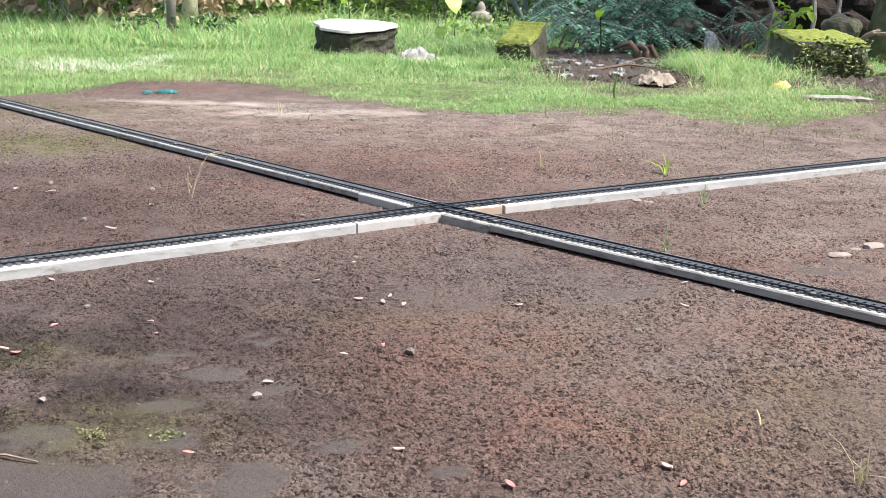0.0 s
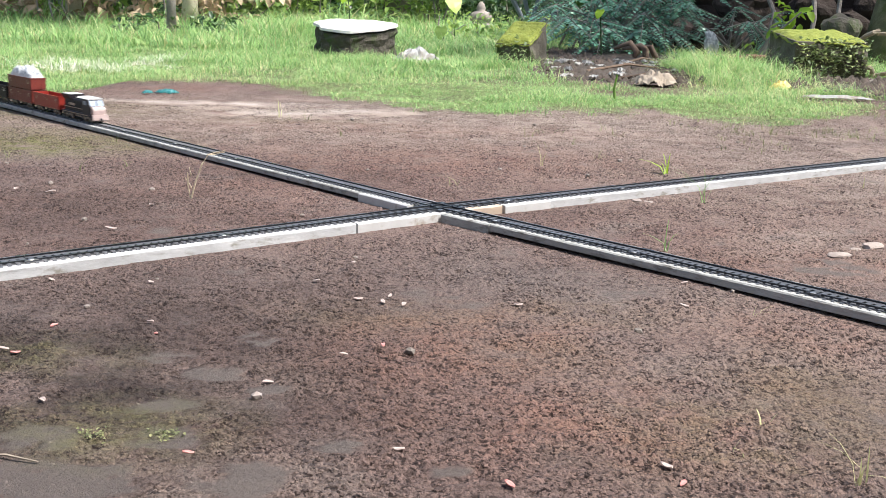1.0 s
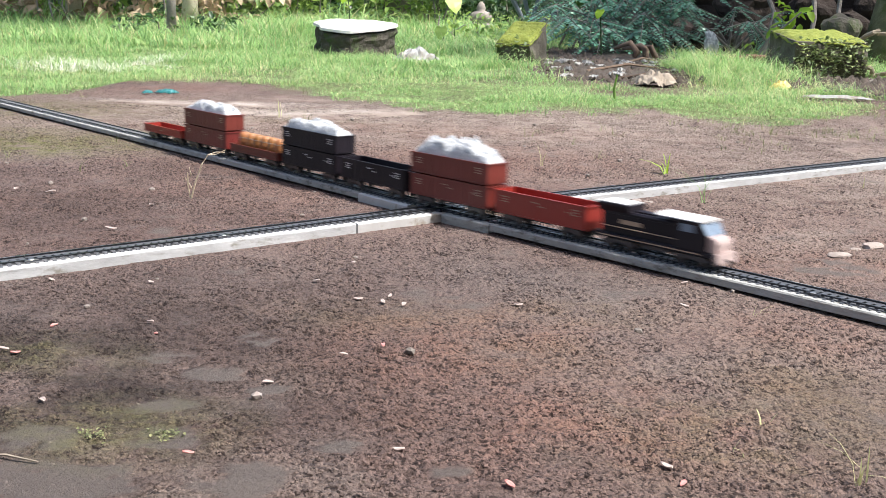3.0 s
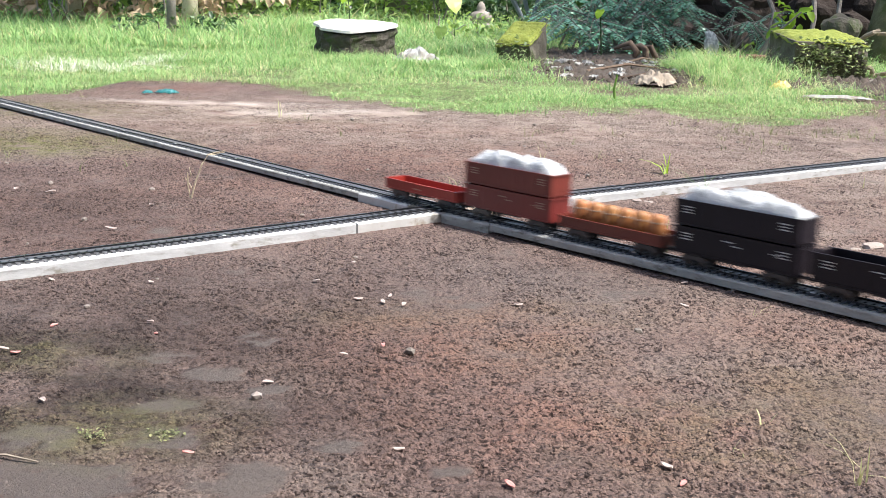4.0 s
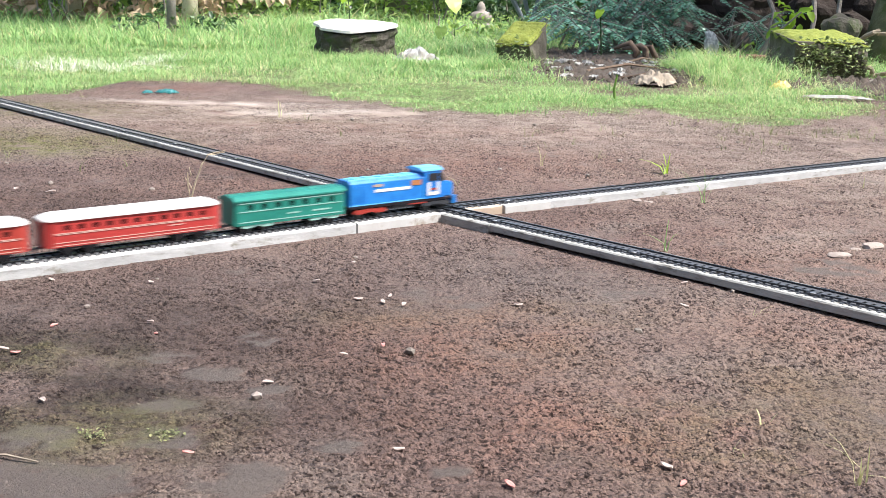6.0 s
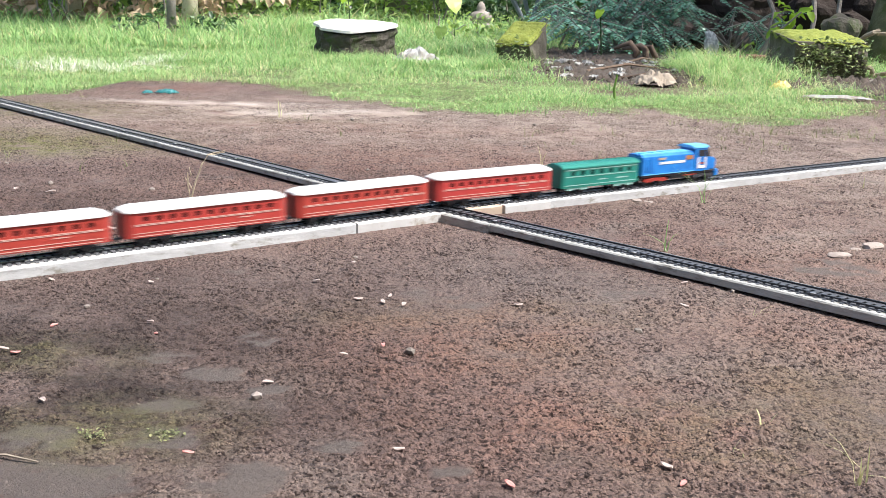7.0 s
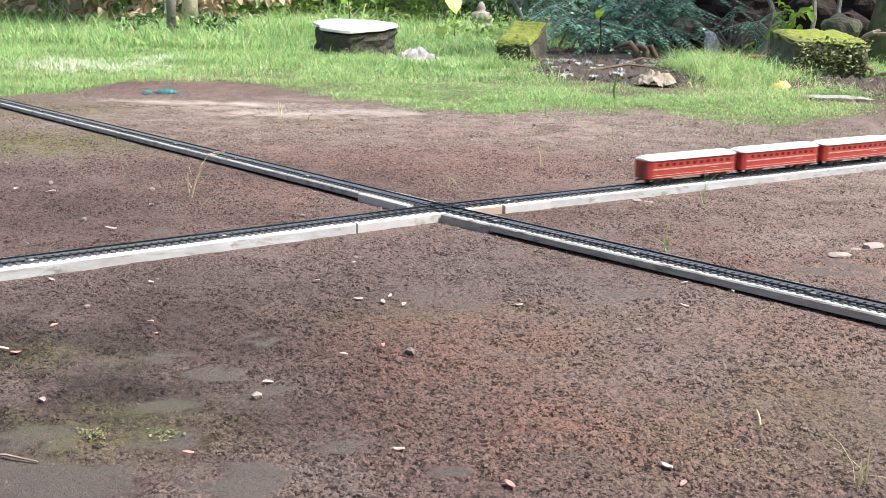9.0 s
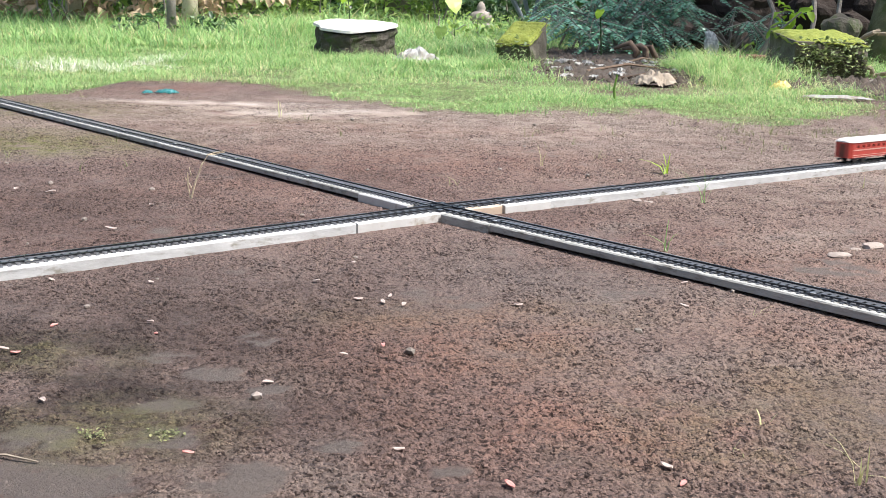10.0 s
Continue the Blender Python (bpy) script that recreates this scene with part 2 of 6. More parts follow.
def looseness(x, y):
    """From trodden smooth (0.1) to crumbly (1)."""
    soft = 0.80 + 0.28 * vnoise(x, y, 0.09, 6) + 0.34 * vnoise(x, y, 0.035, 7) + 0.30 * vnoise(x, y, 0.013, 16)
    flat = np.zeros_like(soft)
    for cx, cy, rx, ry in TRODDEN:
        flat = np.maximum(flat, (blob(x, y, cx, cy, rx, ry) - 0.15) * (1.0 + 1.2 * vnoise(x, y, 0.022, 18) + 0.9 * vnoise(x, y, 0.008, 19)))
    return np.clip(soft - 1.3 * np.clip(flat, 0, 1), 0.06, 1)


def ground_height(x, y):
    x, y = np.asarray(x, float), np.asarray(y, float)
    soft = looseness(x, y)
    h = 0.0022 * vnoise(x, y, 0.16, 1) + 0.0016 * vnoise(x, y, 0.05, 2) + soft * (0.0014 * vnoise(x, y, 0.021, 3) + 0.0022 * np.abs(vnoise(x, y, 0.010, 4)) + 0.0022 * vnoise(x, y, 0.0055, 10))
    far = np.clip((y - 1.6) / 3.0, 0, 1)
    h = h * (0.2 + 0.8 * np.clip((off_track(x, y) - 0.03) / 0.03, 0, 1))
    return h + far * 0.02 * vnoise(x, y, 0.7, 5) - 0.0012


def spaced(lo, hi, step, reach, growth):
    """Grid lines: even from lo to hi, then ever wider out to the reach."""
    xs = list(np.arange(lo, hi + step / 2, step))
    d, x = step, xs[-1]
    while x < reach:
        d *= growth
        x += d
        xs.append(x)
    d, x = step, xs[0]
    left = []
    while x > -reach:
        d *= growth
        x -= d
        left.append(x)
    return np.array(left[::-1] + xs)


# the front edge of the grass, from the yard's west side to its east side
EDGE_X = [-6.0, -1.15, -0.98, -0.86, -0.84, -0.56, -0.37, -0.21, -0.03, 0.10, 0.33, 0.46, 0.53, 0.69, 0.84, 1.05, 1.6, 6.0]
EDGE_Y = [1.20, 1.20, 1.25, 1.36, 1.74, 1.76, 1.52, 1.30, 1.15, 1.10, 1.20, 1.30, 1.06, 1.02, 1.22, 1.45, 1.7, 2.0]


def grass_density(x, y):
    edge = np.interp(x, EDGE_X, EDGE_Y) + 0.06 * vnoise(x, y, 0.12, 8) + 0.05 * vnoise(x, y, 0.035, 9)
    d = np.clip((y - edge) / 0.16 + 0.12, 0, 1)
    # trodden and dug places with bare soil
    bare = np.maximum.reduce([blob(x, y, 0.58, 2.55, 0.30, 0.75), blob(x, y, 0.75, 3.6, 0.45, 0.8), blob(x, y, 0.42, 1.72, 0.14, 0.16) * 0.6,
                              blob(x, y, 1.42, 2.15, 0.42, 0.62), blob(x, y, 1.05, 1.66, 0.22, 0.14), blob(x, y, -0.12, 2.95, 0.08, 0.1)])
    bare = np.where((x > 0.78) & (x < 1.12) & (y > 1.75), 0, bare)
    return d * (1 - np.clip(bare * 1.6, 0, 1)) * (0.78 + 0.32 * vnoise(x, y, 0.3, 12))


def build_ground():
    gx = spaced(-0.80, 0.80, 0.0042, 90, 1.16)
    far = spaced(-0.1, 1.10, 0.0060, 90, 1.10)
    gy = np.concatenate([(-0.78 - np.cumsum(0.006 * 1.16 ** np.arange(48)))[::-1], np.arange(-0.78, -0.102, 0.0036), far[far >= -0.1001]])
    X, Y = np.meshgrid(gx, gy)
    Z = ground_height(X, Y)
    w, h = len(gx), len(gy)
    me = bpy.data.meshes.new("ground")
    me.vertices.add(w * h)
    me.vertices.foreach_set("co", np.stack([X, Y, Z], -1).ravel())
    i, j = np.meshgrid(np.arange(w - 1), np.arange(h - 1))
    a = (j * w + i).ravel()
    quads = np.stack([a, a + 1, a + w + 1, a + w], -1).ravel()
    me.loops.add(len(quads))
    me.loops.foreach_set("vertex_index", quads)
    me.polygons.add(len(quads) // 4)
    me.polygons.foreach_set("loop_start", np.arange(0, len(quads), 4))
    me.polygons.foreach_set("use_smooth", np.ones(len(quads) // 4, bool))
    me.update()
    soil_marks(me, X, Y)
    me.materials.append(SOIL)
    return tagged(new("ground", me), "bare reddish-brown earth yard with crumbs and mossy patches", "ground", kind="structure")


def soil_marks(me, X, Y):
    """Where the earth is mossy, dry, damp, red, pale, olive, crumbly or trodden; dry and pale also paint sun patches.
    """
    for name, patches in (("moss", MOSSY), ("dry", DRY_AND_SUNLIT), ("damp", DAMP), ("red", REDDISH), ("pale", PALE_AND_SUNLIT), ("olive", OLIVE)):
        value = np.zeros_like(X)
        for cx, cy, rx, ry, k in patches:
            value = np.maximum(value, k * blob(X, Y, cx, cy, rx, ry))
        me.attributes.new(name, "FLOAT", "POINT").data.foreach_set("value", value.ravel())
    soft = looseness(X, Y)
    me.attributes.new("crumbly", "FLOAT", "POINT").data.foreach_set("value", np.clip(soft * 1.2, 0.08, 1).ravel())
    me.attributes.new("trodden", "FLOAT", "POINT").data.foreach_set("value", (np.clip((0.42 - soft) * 3, 0, 0.85) * (Y < 0.6)).ravel())
    me.attributes.new("turf", "FLOAT", "POINT").data.foreach_set("value", np.clip(grass_density(X, Y) * 1.3, 0, 1).ravel())


# the first two paint a sun streak; the rest are drier, paler earth
DRY_AND_SUNLIT = [(-0.42, 1.10, 0.30, 0.05, 2.2), (-0.30, 0.99, 0.13, 0.03, 2.0), (0.0, 0.95, 1.3, 0.55, 1.1), (0.62, 0.45, 0.55, 0.5, 0.9), (0.42, -0.12, 0.16, 0.20, 0.6), (0.30, -0.40, 0.2, 0.2, 0.4), (-0.16, -0.55, 0.10, 0.06, 0.5), (-0.12, -0.70, 0.08, 0.05, 0.6), (-0.2, -0.66, 0.05, 0.04, 0.5), (0.35, -0.42, 0.1, 0.05, 0.4)]
MOSSY = [(-0.17, -0.63, 0.07, 0.05, 0.6), (-0.25, -0.51, 0.06, 0.05, 0.35), (0.16, -0.62, 0.09, 0.10, 0.25), (-0.64, 0.48, 0.22, 0.14, 1.0), (-0.8, 0.62, 0.3, 0.15, 0.5), (-1.0, 1.0, 0.4, 0.2, 1.0)]
DAMP = [(-0.24, -0.55, 0.26, 0.30, 1.0), (-0.48, 0.0, 0.26, 0.22, 0.6), (0.05, -0.25, 0.30, 0.10, 0.15), (1.4, 2.2, 0.5, 0.6, 0.9), (-0.25, 0.28, 0.2, 0.12, 0.5)]
REDDISH = [(0.03, -0.47, 0.11, 0.12, 0.75), (0.10, -0.60, 0.14, 0.09, 0.7), (0.27, -0.42, 0.12, 0.10, 0.45), (0.35, -0.20, 0.2, 0.1, 0.4), (0.0, 0.42, 0.40, 0.2, 0.55), (-0.1, 0.8, 0.5, 0.12, 0.4), (0.22, -0.55, 0.08, 0.08, 0.3)]
# the first three paint sunlight on the earth; the rest are small pale spots
PALE_AND_SUNLIT = [(-0.50, 1.22, 0.30, 0.05, 1.0), (-0.34, 1.05, 0.09, 0.05, 1.0), (-0.22, 1.10, 0.16, 0.05, 0.8), (-0.055, -0.64, 0.025, 0.02, 0.22), (-0.07, -0.68, 0.03, 0.02, 0.2), (-0.12, -0.60, 0.03, 0.02, 0.2)]
OLIVE = [(-0.03, -0.40, 0.10, 0.05, 0.45), (0.06, -0.48, 0.06, 0.05, 0.4), (0.24, -0.55, 0.05, 0.10, 0.5), (0.10, -0.38, 0.08, 0.04, 0.3), (-0.66, 0.56, 0.25, 0.12, 0.7), (-0.3, 0.9, 0.2, 0.06, 0.4)]
build_ground()
# ---- two toy tracks that cross, each laid on a line of battens ----
SECTION = 0.18
HEADING = {"A": (-0.86417, -0.82523), "B": (0.68326, 0.62169)}     # before and after the crossing, radians from +x


def along(line, s, side=0.0, z=0.0):
    """The pose s metres along a track from the crossing, side metres to the right of it, z over the sleepers."""
    a = HEADING[line][0 if s < 0 else 1]
    d = Vector((math.cos(a), math.sin(a), 0))
    p = d * s + Vector((d.y, -d.x, 0)) * side
    return Matrix.Translation((p.x, p.y, RAIL_Z + z)) @ Matrix.Rotation(a, 4, "Z")


RAIL_OUTLINE = [(-0.0021, -0.0017), (0.0021, -0.0017), (0.0004, -0.0008), (0.0004, 0.0001), (0.0008, 0.0003), (0.0008, 0.0008), (-0.0008, 0.0008), (-0.0008, 0.0003), (-0.0004, 0.0001), (-0.0004, -0.0008)]
SLEEPERS = 24


def sleeper_mesh():
    b = prism([(-0.0152, -0.0020), (0.0152, -0.0020), (0.0150, -0.0014), (0.0145, -0.0012), (-0.0145, -0.0012), (-0.0150, -0.0014)], -0.0015, 0.0015)
    box(-0.0024, 0.0024, -0.0076, 0.0076, -0.0012, -0.0006, 0.0002, bm=b)
    for y in (-0.0106, 0.0106):
        box(-0.0020, 0.0020, y - 0.0014, y + 0.0014, -0.0013, -0.0004, bm=b)
    return mesh_of("sleeper", b, SHEEN_PLASTIC)


SLEEPER = sleeper_mesh()


def track_section(line, s0):
    root = thing("track_section", along(line, s0), "black plastic toy railway track section on a batten", "toy track", "toy track sections")
    for y in (-0.00825, 0.00825):
        part("rail", prism([(y + a, c) for a, c in RAIL_OUTLINE], 0.0005, SECTION - 0.0005), RAIL_METAL, root, "dark glossy rail")
    part("shade_plate", box(0.0005, SECTION - 0.0005, -0.0078, 0.0078, -0.0019, -0.0017), HOLE_SHADE, root, "black plate painted for the shade in the sleeper gaps")
    for y in (-0.0094, 0.0094):
        part("foot_strip", box(0.0005, SECTION - 0.0005, y - 0.0028, y + 0.0028, -0.0014, -0.0009, 0.0002), BLACK_PLASTIC, root)
    for y in (-0.0058, 0.0058):
        part("foot_strip", box(0.0005, SECTION - 0.0005, y - 0.0019, y + 0.0019, -0.0014, -0.0008, 0.0002), SHEEN_PLASTIC, root)
    for k in range(SLEEPERS):
        part("sleeper", SLEEPER, None, root, m=pose((k + 0.5) * SECTION / SLEEPERS, 0, 0))
    for y in (-0.0105, 0.0105):
        part("rail_joiner", box(-0.006, 0.006, y - 0.0016, y + 0.0016, -0.0014, 0.0006, 0.0003), BLACK_PLASTIC, root)
    part("joiner_tongue", box(-0.002, 0.002, -0.0125, -0.0095, 0.0005, 0.0011, 0.0002), CLIP, root, "small shiny metal tongue")
    return root


first = None
for line, joint, count, step in (("A", -0.0693, 15, -1), ("A", 0.0949, 15, 1), ("B", -0.0917, 12, -1), ("B", 0.0857, 10, 1)):
    for k in range(count):
        s0 = joint + SECTION * k if step > 0 else joint - SECTION * (k + 1)
        if first is None:
            first = track_section(line, s0)
        else:
            copy_thing(first, along(line, s0))


def crossing():
    root = thing("track_crossing", Matrix.Translation((0, 0, RAIL_Z)), "black plastic toy railway diamond crossing", "toy track")
    for line, s0, s1 in (("A", -0.0693, 0.0949), ("B", -0.0917, 0.0857)):
        for lo, hi in ((s0, 0.0), (0.0, s1)):
            turn = along(line, lo + 1e-6 if lo < 0 else lo + 1e-6)
            turn.translation.z = 0
            for y in (-0.00825, 0.00825):
                part("rail", prism([(y + a, c + (0.0 if line == "A" else 0.0002)) for a, c in RAIL_OUTLINE], 0, hi - lo), RAIL_METAL, root, m=turn)
            part("shade_plate", box(0, hi - lo, -0.0122, 0.0122, -0.0019, -0.00175 if line == "A" else -0.0018), HOLE_SHADE, root, m=turn)
            for k in range(9):
                x = (k + 0.5) * (hi - lo) / 9
                if abs(lo + x) > 0.020:
                    part("sleeper", SLEEPER, None, root, m=turn @ pose(x, 0, 0))
    turn = along("A", 0.001)
    turn.translation = (0, 0, 0)
    part("centre_plate", box(-0.019, 0.019, -0.019, 0.019, -0.0018, -0.0012, 0.0002), BLACK_PLASTIC, root, m=turn)
    for i in (-1, 1):
        for j in (-1, 1):
            part("guard_block", box(i * 0.0155 - 0.003, i * 0.0155 + 0.003, j * 0.0155 - 0.003, j * 0.0155 + 0.003, -0.0013, 0.0006, 0.0004), BLACK_PLASTIC, root, m=turn)
    return root


crossing()


def batten(line, s0, s1, half, top, bottom, material, label, name="batten", seed=0, shade_strip=0.0):
    """A sawn strip with worn, slightly wavy edges; it rests on a narrow dark inset, painted for the shade below, where
    it has one.
    """
    rng = random.Random(seed)
    n = max(3, int((s1 - s0) / 0.035))
    b = bmesh.new()
    rings = []
    for k in range(n + 1):
        x = (s1 - s0) * k / n
        j = [rng.uniform(-0.0003, 0.0003) for _ in range(8)]
        c = 0.0012
        out = [(-half + j[0], bottom), (half + j[1], bottom), (half + j[2], top - c + j[6] * 0.5), (half - c + j[3], top + j[6] * 0.4),
               (-half + c + j[4], top + j[7] * 0.4), (-half + j[5], top - c + j[7] * 0.5)]
        rings.append([b.verts.new((x, y, z)) for y, z in out])
    for r, q in zip(rings, rings[1:]):
        for i in range(6):
            b.faces.new((r[i], r[(i + 1) % 6], q[(i + 1) % 6], q[i]))
    b.faces.new(rings[0][::-1]), b.faces.new(rings[-1])
    bmesh.ops.recalc_face_normals(b, faces=b.faces)
    m = along(line, s0 if s0 >= 0 else min(s0, -1e-6))
    if shade_strip:
        root = thing(name, m, label, "batten", "battens under the tracks")
        part("plank", b, material, root)
        part("shade_strip", box(0.004, s1 - s0 - 0.004, -half * 0.55, half * 0.55, -RAIL_Z - 0.004, bottom + 0.0004), GAP_SHADE, root, "dark strip painted for the shade under the plank")
        return root
    return solo(name, b, material, label, "batten", m, "battens under the tracks")


TOP = -0.0019
batten("A", -2.80, -0.128, 0.0195, TOP, -0.0088, GREY_WOOD, "long grey weathered wooden batten under the track", seed=1, shade_strip=1)
batten("A", -0.126, -0.033, 0.0215, TOP - 0.0002, -0.0135, WHITE_TUBE, "short white plastic channel piece under the track", "channel_piece", 2)
batten("A", 0.024, 0.0955, 0.0213, TOP - 0.0002, -0.0135, GREY_WOOD, "short grey wooden batten next to the crossing", seed=3)
batten("A", 0.097, 2.82, 0.0205, TOP, -0.0088, GREY_WOOD, "long dark grey weathered wooden batten under the track", seed=4, shade_strip=1)
batten("B", -2.28, -0.128, 0.0215, TOP, -0.0135, WHITE_WOOD, "long white-painted worn wooden batten under the track", seed=5)
batten("B", -0.126, 0.016, 0.0225, TOP - 0.0002, -0.0135, WHITE_TUBE, "white plastic channel piece under the crossing", "channel_piece", 6)
batten("B", 0.018, 0.071, 0.0195, TOP, -0.0135, BARE_WOOD, "short bare pale wooden block beside the crossing", seed=7)
batten("B", 0.073, 0.140, 0.0225, TOP - 0.0002, -0.0135, WHITE_TUBE, "white plastic channel piece under the track", "channel_piece", 8)
batten("B", 0.1415, 1.92, 0.0205, TOP, -0.0135, WHITE_WOOD, "long white-painted wooden batten, worn bare near its end", seed=9)
# ---- the two toy trains ----
RED = surface("brown_red_plastic", (0.135, 0.024, 0.019), (0.20, 0.034, 0.026), 0.04, 0.42, bump=0.1, dist=0.0003, objects=0.12)
BRIGHT_RED = surface("bright_red_plastic", (0.27, 0.030, 0.022), (0.36, 0.042, 0.032), 0.04, 0.35, bump=0.08, dist=0.0003)
COACH_RED = surface("coach_red_plastic", (0.36, 0.040, 0.036), (0.48, 0.060, 0.052), 0.012, 0.30, bump=0.08, dist=0.0003, objects=0.06)
BLACK_BODY = surface("black_body_plastic", (0.008, 0.006, 0.010), (0.016, 0.012, 0.019), 0.04, 0.5, spec=0.3, bump=0.08, dist=0.0003)
ROOF_WHITE = surface("white_roof_plastic", (0.58, 0.575, 0.565), (0.74, 0.735, 0.725), 0.012, 0.45, bump=0.15, dist=0.0003,
                     dirt=(0.5, 0.46, 0.40), dirt_at=(0.6, 0.85))
CREAM = surface("cream_line_print", (0.52, 0.32, 0.28), (0.66, 0.46, 0.40), 0.01, 0.5, bump=0)
PANE = surface("dark_window_plastic", (0.05, 0.012, 0.012), (0.09, 0.02, 0.02), 0.01, 0.2, bump=0)
GREEN = surface("sea_green_plastic", (0.012, 0.17, 0.135), (0.024, 0.25, 0.20), 0.03, 0.35, bump=0.08, dist=0.0003)
GREEN_DARK = surface("green_shade_window", (0.006, 0.045, 0.04), (0.012, 0.07, 0.06), 0.01, 0.25, bump=0)
PALE_GREEN = surface("pale_green_plastic", (0.25, 0.48, 0.43), (0.36, 0.60, 0.54), 0.02, 0.4, bump=0)
BLUE = surface("blue_plastic", (0.008, 0.13, 0.50), (0.03, 0.28, 0.74), 0.014, 0.3, bump=0.08, dist=0.0003)
SKY_BLUE = surface("light_blue_plastic", (0.10, 0.42, 0.74), (0.18, 0.52, 0.82), 0.02, 0.35, bump=0)
PRINT_WHITE = surface("white_print", (0.70, 0.72, 0.74), (0.82, 0.82, 0.82), 0.01, 0.45, bump=0)
PINK_WHITE = surface("white_nose_print", (0.42, 0.31, 0.29), (0.56, 0.46, 0.44), 0.006, 0.45, bump=0, dirt=(0.55, 0.30, 0.26), dirt_at=(0.6, 0.8), dirt_size=0.006)
TAN = surface("tan_print", (0.40, 0.28, 0.20), (0.50, 0.38, 0.28), 0.01, 0.5, bump=0)
GLASS = surface("grey_windscreen", (0.16, 0.22, 0.30), (0.26, 0.33, 0.42), 0.01, 0.15, bump=0)
ORANGE = surface("orange_brown_plastic", (0.33, 0.135, 0.045), (0.46, 0.21, 0.08), 0.02, 0.45, bump=0.1, dist=0.0003, objects=0.1)
FLUFF = surface("white_crumpled_wrap", (0.36, 0.385, 0.41), (0.72, 0.74, 0.76), 0.007, 0.35, bump=0.9, dist=0.0015, fine=0.0016, dirt=(0.20, 0.225, 0.25), dirt_at=(0.52, 0.64), dirt_size=0.008)
WHEEL = surface("dark_wheel", (0.012, 0.012, 0.014), (0.03, 0.03, 0.034), 0.01, 0.35, bump=0)

GOODS_REAR = [(0.0, -2.615), (1.0, -1.975), (1.5, -1.655), (2.0, -1.333), (2.5, -1.0165), (3.8, -0.207), (4.0, -0.083), (4.5, 0.2353), (5.5, 0.872), (6.2, 1.25), (7.0, 1.50), (7.6, 1.56), (10.0, 1.56)]
COACH_REAR = [(0.0, -2.1), (2.6, -2.1), (3.2, -2.03), (4.0, -1.815), (5.0, -1.402), (5.5, -1.183), (7.0, -0.545), (7.5, -0.327), (8.0, -0.109), (8.5, 0.104), (9.0, 0.308), (9.5, 0.514), (10.0, 0.722)]
RIDES = []


def rear_at(table, t):
    return float(np.interp(t, [a for a, _ in table], [b for _, b in table]))


def ride(vehicle, line, table, middle, z=0.0):
    """Key a vehicle along its line; it points from its rear wheels to its front ones."""
    rows = []
    for k in range(51):
        t = k * 0.2
        s = rear_at(table, t) + middle
        a, b = along(line, s - 0.04, 0, z).translation, along(line, s + 0.04, 0, z).translation
        d = b - a
        rows.append((t, Matrix.Translation((a + b) / 2) @ Matrix.Rotation(math.atan2(d.y, d.x), 4, "Z")))
    walk(vehicle, rows)


def bogie(root, x, material=BLACK_PLASTIC, label="", half=0.0105, length=0.030, height=0.0105):
    """A bogie with side frames, bolster and four wheels that stand on the rails."""
    z0 = 0.0045
    out = [(-length / 2, z0 + 0.002), (-length / 2 + 0.004, z0 + 0.0005), (-length * 0.18, z0 + 0.0005), (-length * 0.12, z0 + 0.0018), (length * 0.12, z0 + 0.0018),
           (length * 0.18, z0 + 0.0005), (length / 2 - 0.004, z0 + 0.0005), (length / 2, z0 + 0.002), (length / 2 - 0.003, height - 0.001), (-length / 2 + 0.003, height - 0.001)]
    b = side_prism(out, half - 0.0014, half + 0.001)
    side_prism(out, -half - 0.001, -half + 0.0014, b)
    box(-0.004, 0.004, -half, half, z0 + 0.002, height + 0.0015, bm=b)
    frame_part = part("bogie", b, material, root, label, m=pose(x, 0, 0))
    for dx in (-length * 0.3, length * 0.3):
        for y in (-0.0082, 0.0082):
            w = rod((0, y - 0.0013, 0), (0, y + 0.0013, 0), 0.0054, 14)
            rod((0, y * 0.84 - 0.0006, 0), (0, y * 0.84 + 0.0006, 0), 0.0062, 14, bm=w)
            part("wheel", w, WHEEL, frame_part, m=pose(dx, 0, 0.0062))
    return frame_part


def couplers(root, half_length, z=0.0085, reach=0.007):
    for i in (-1, 1):
        b = box(min(i * (half_length - 0.004), i * (half_length + reach)), max(i * (half_length - 0.004), i * (half_length + reach)), -0.0012, 0.0012, z - 0.001, z + 0.001, 0.0003)
        box(i * (half_length + reach) - 0.0012, i * (half_length + reach) + 0.0012, -0.0025, 0.0012, z - 0.0022, z + 0.0012, 0.0003, bm=b)
        part("coupler", b, BLACK_PLASTIC, root, "black plastic hook coupler")


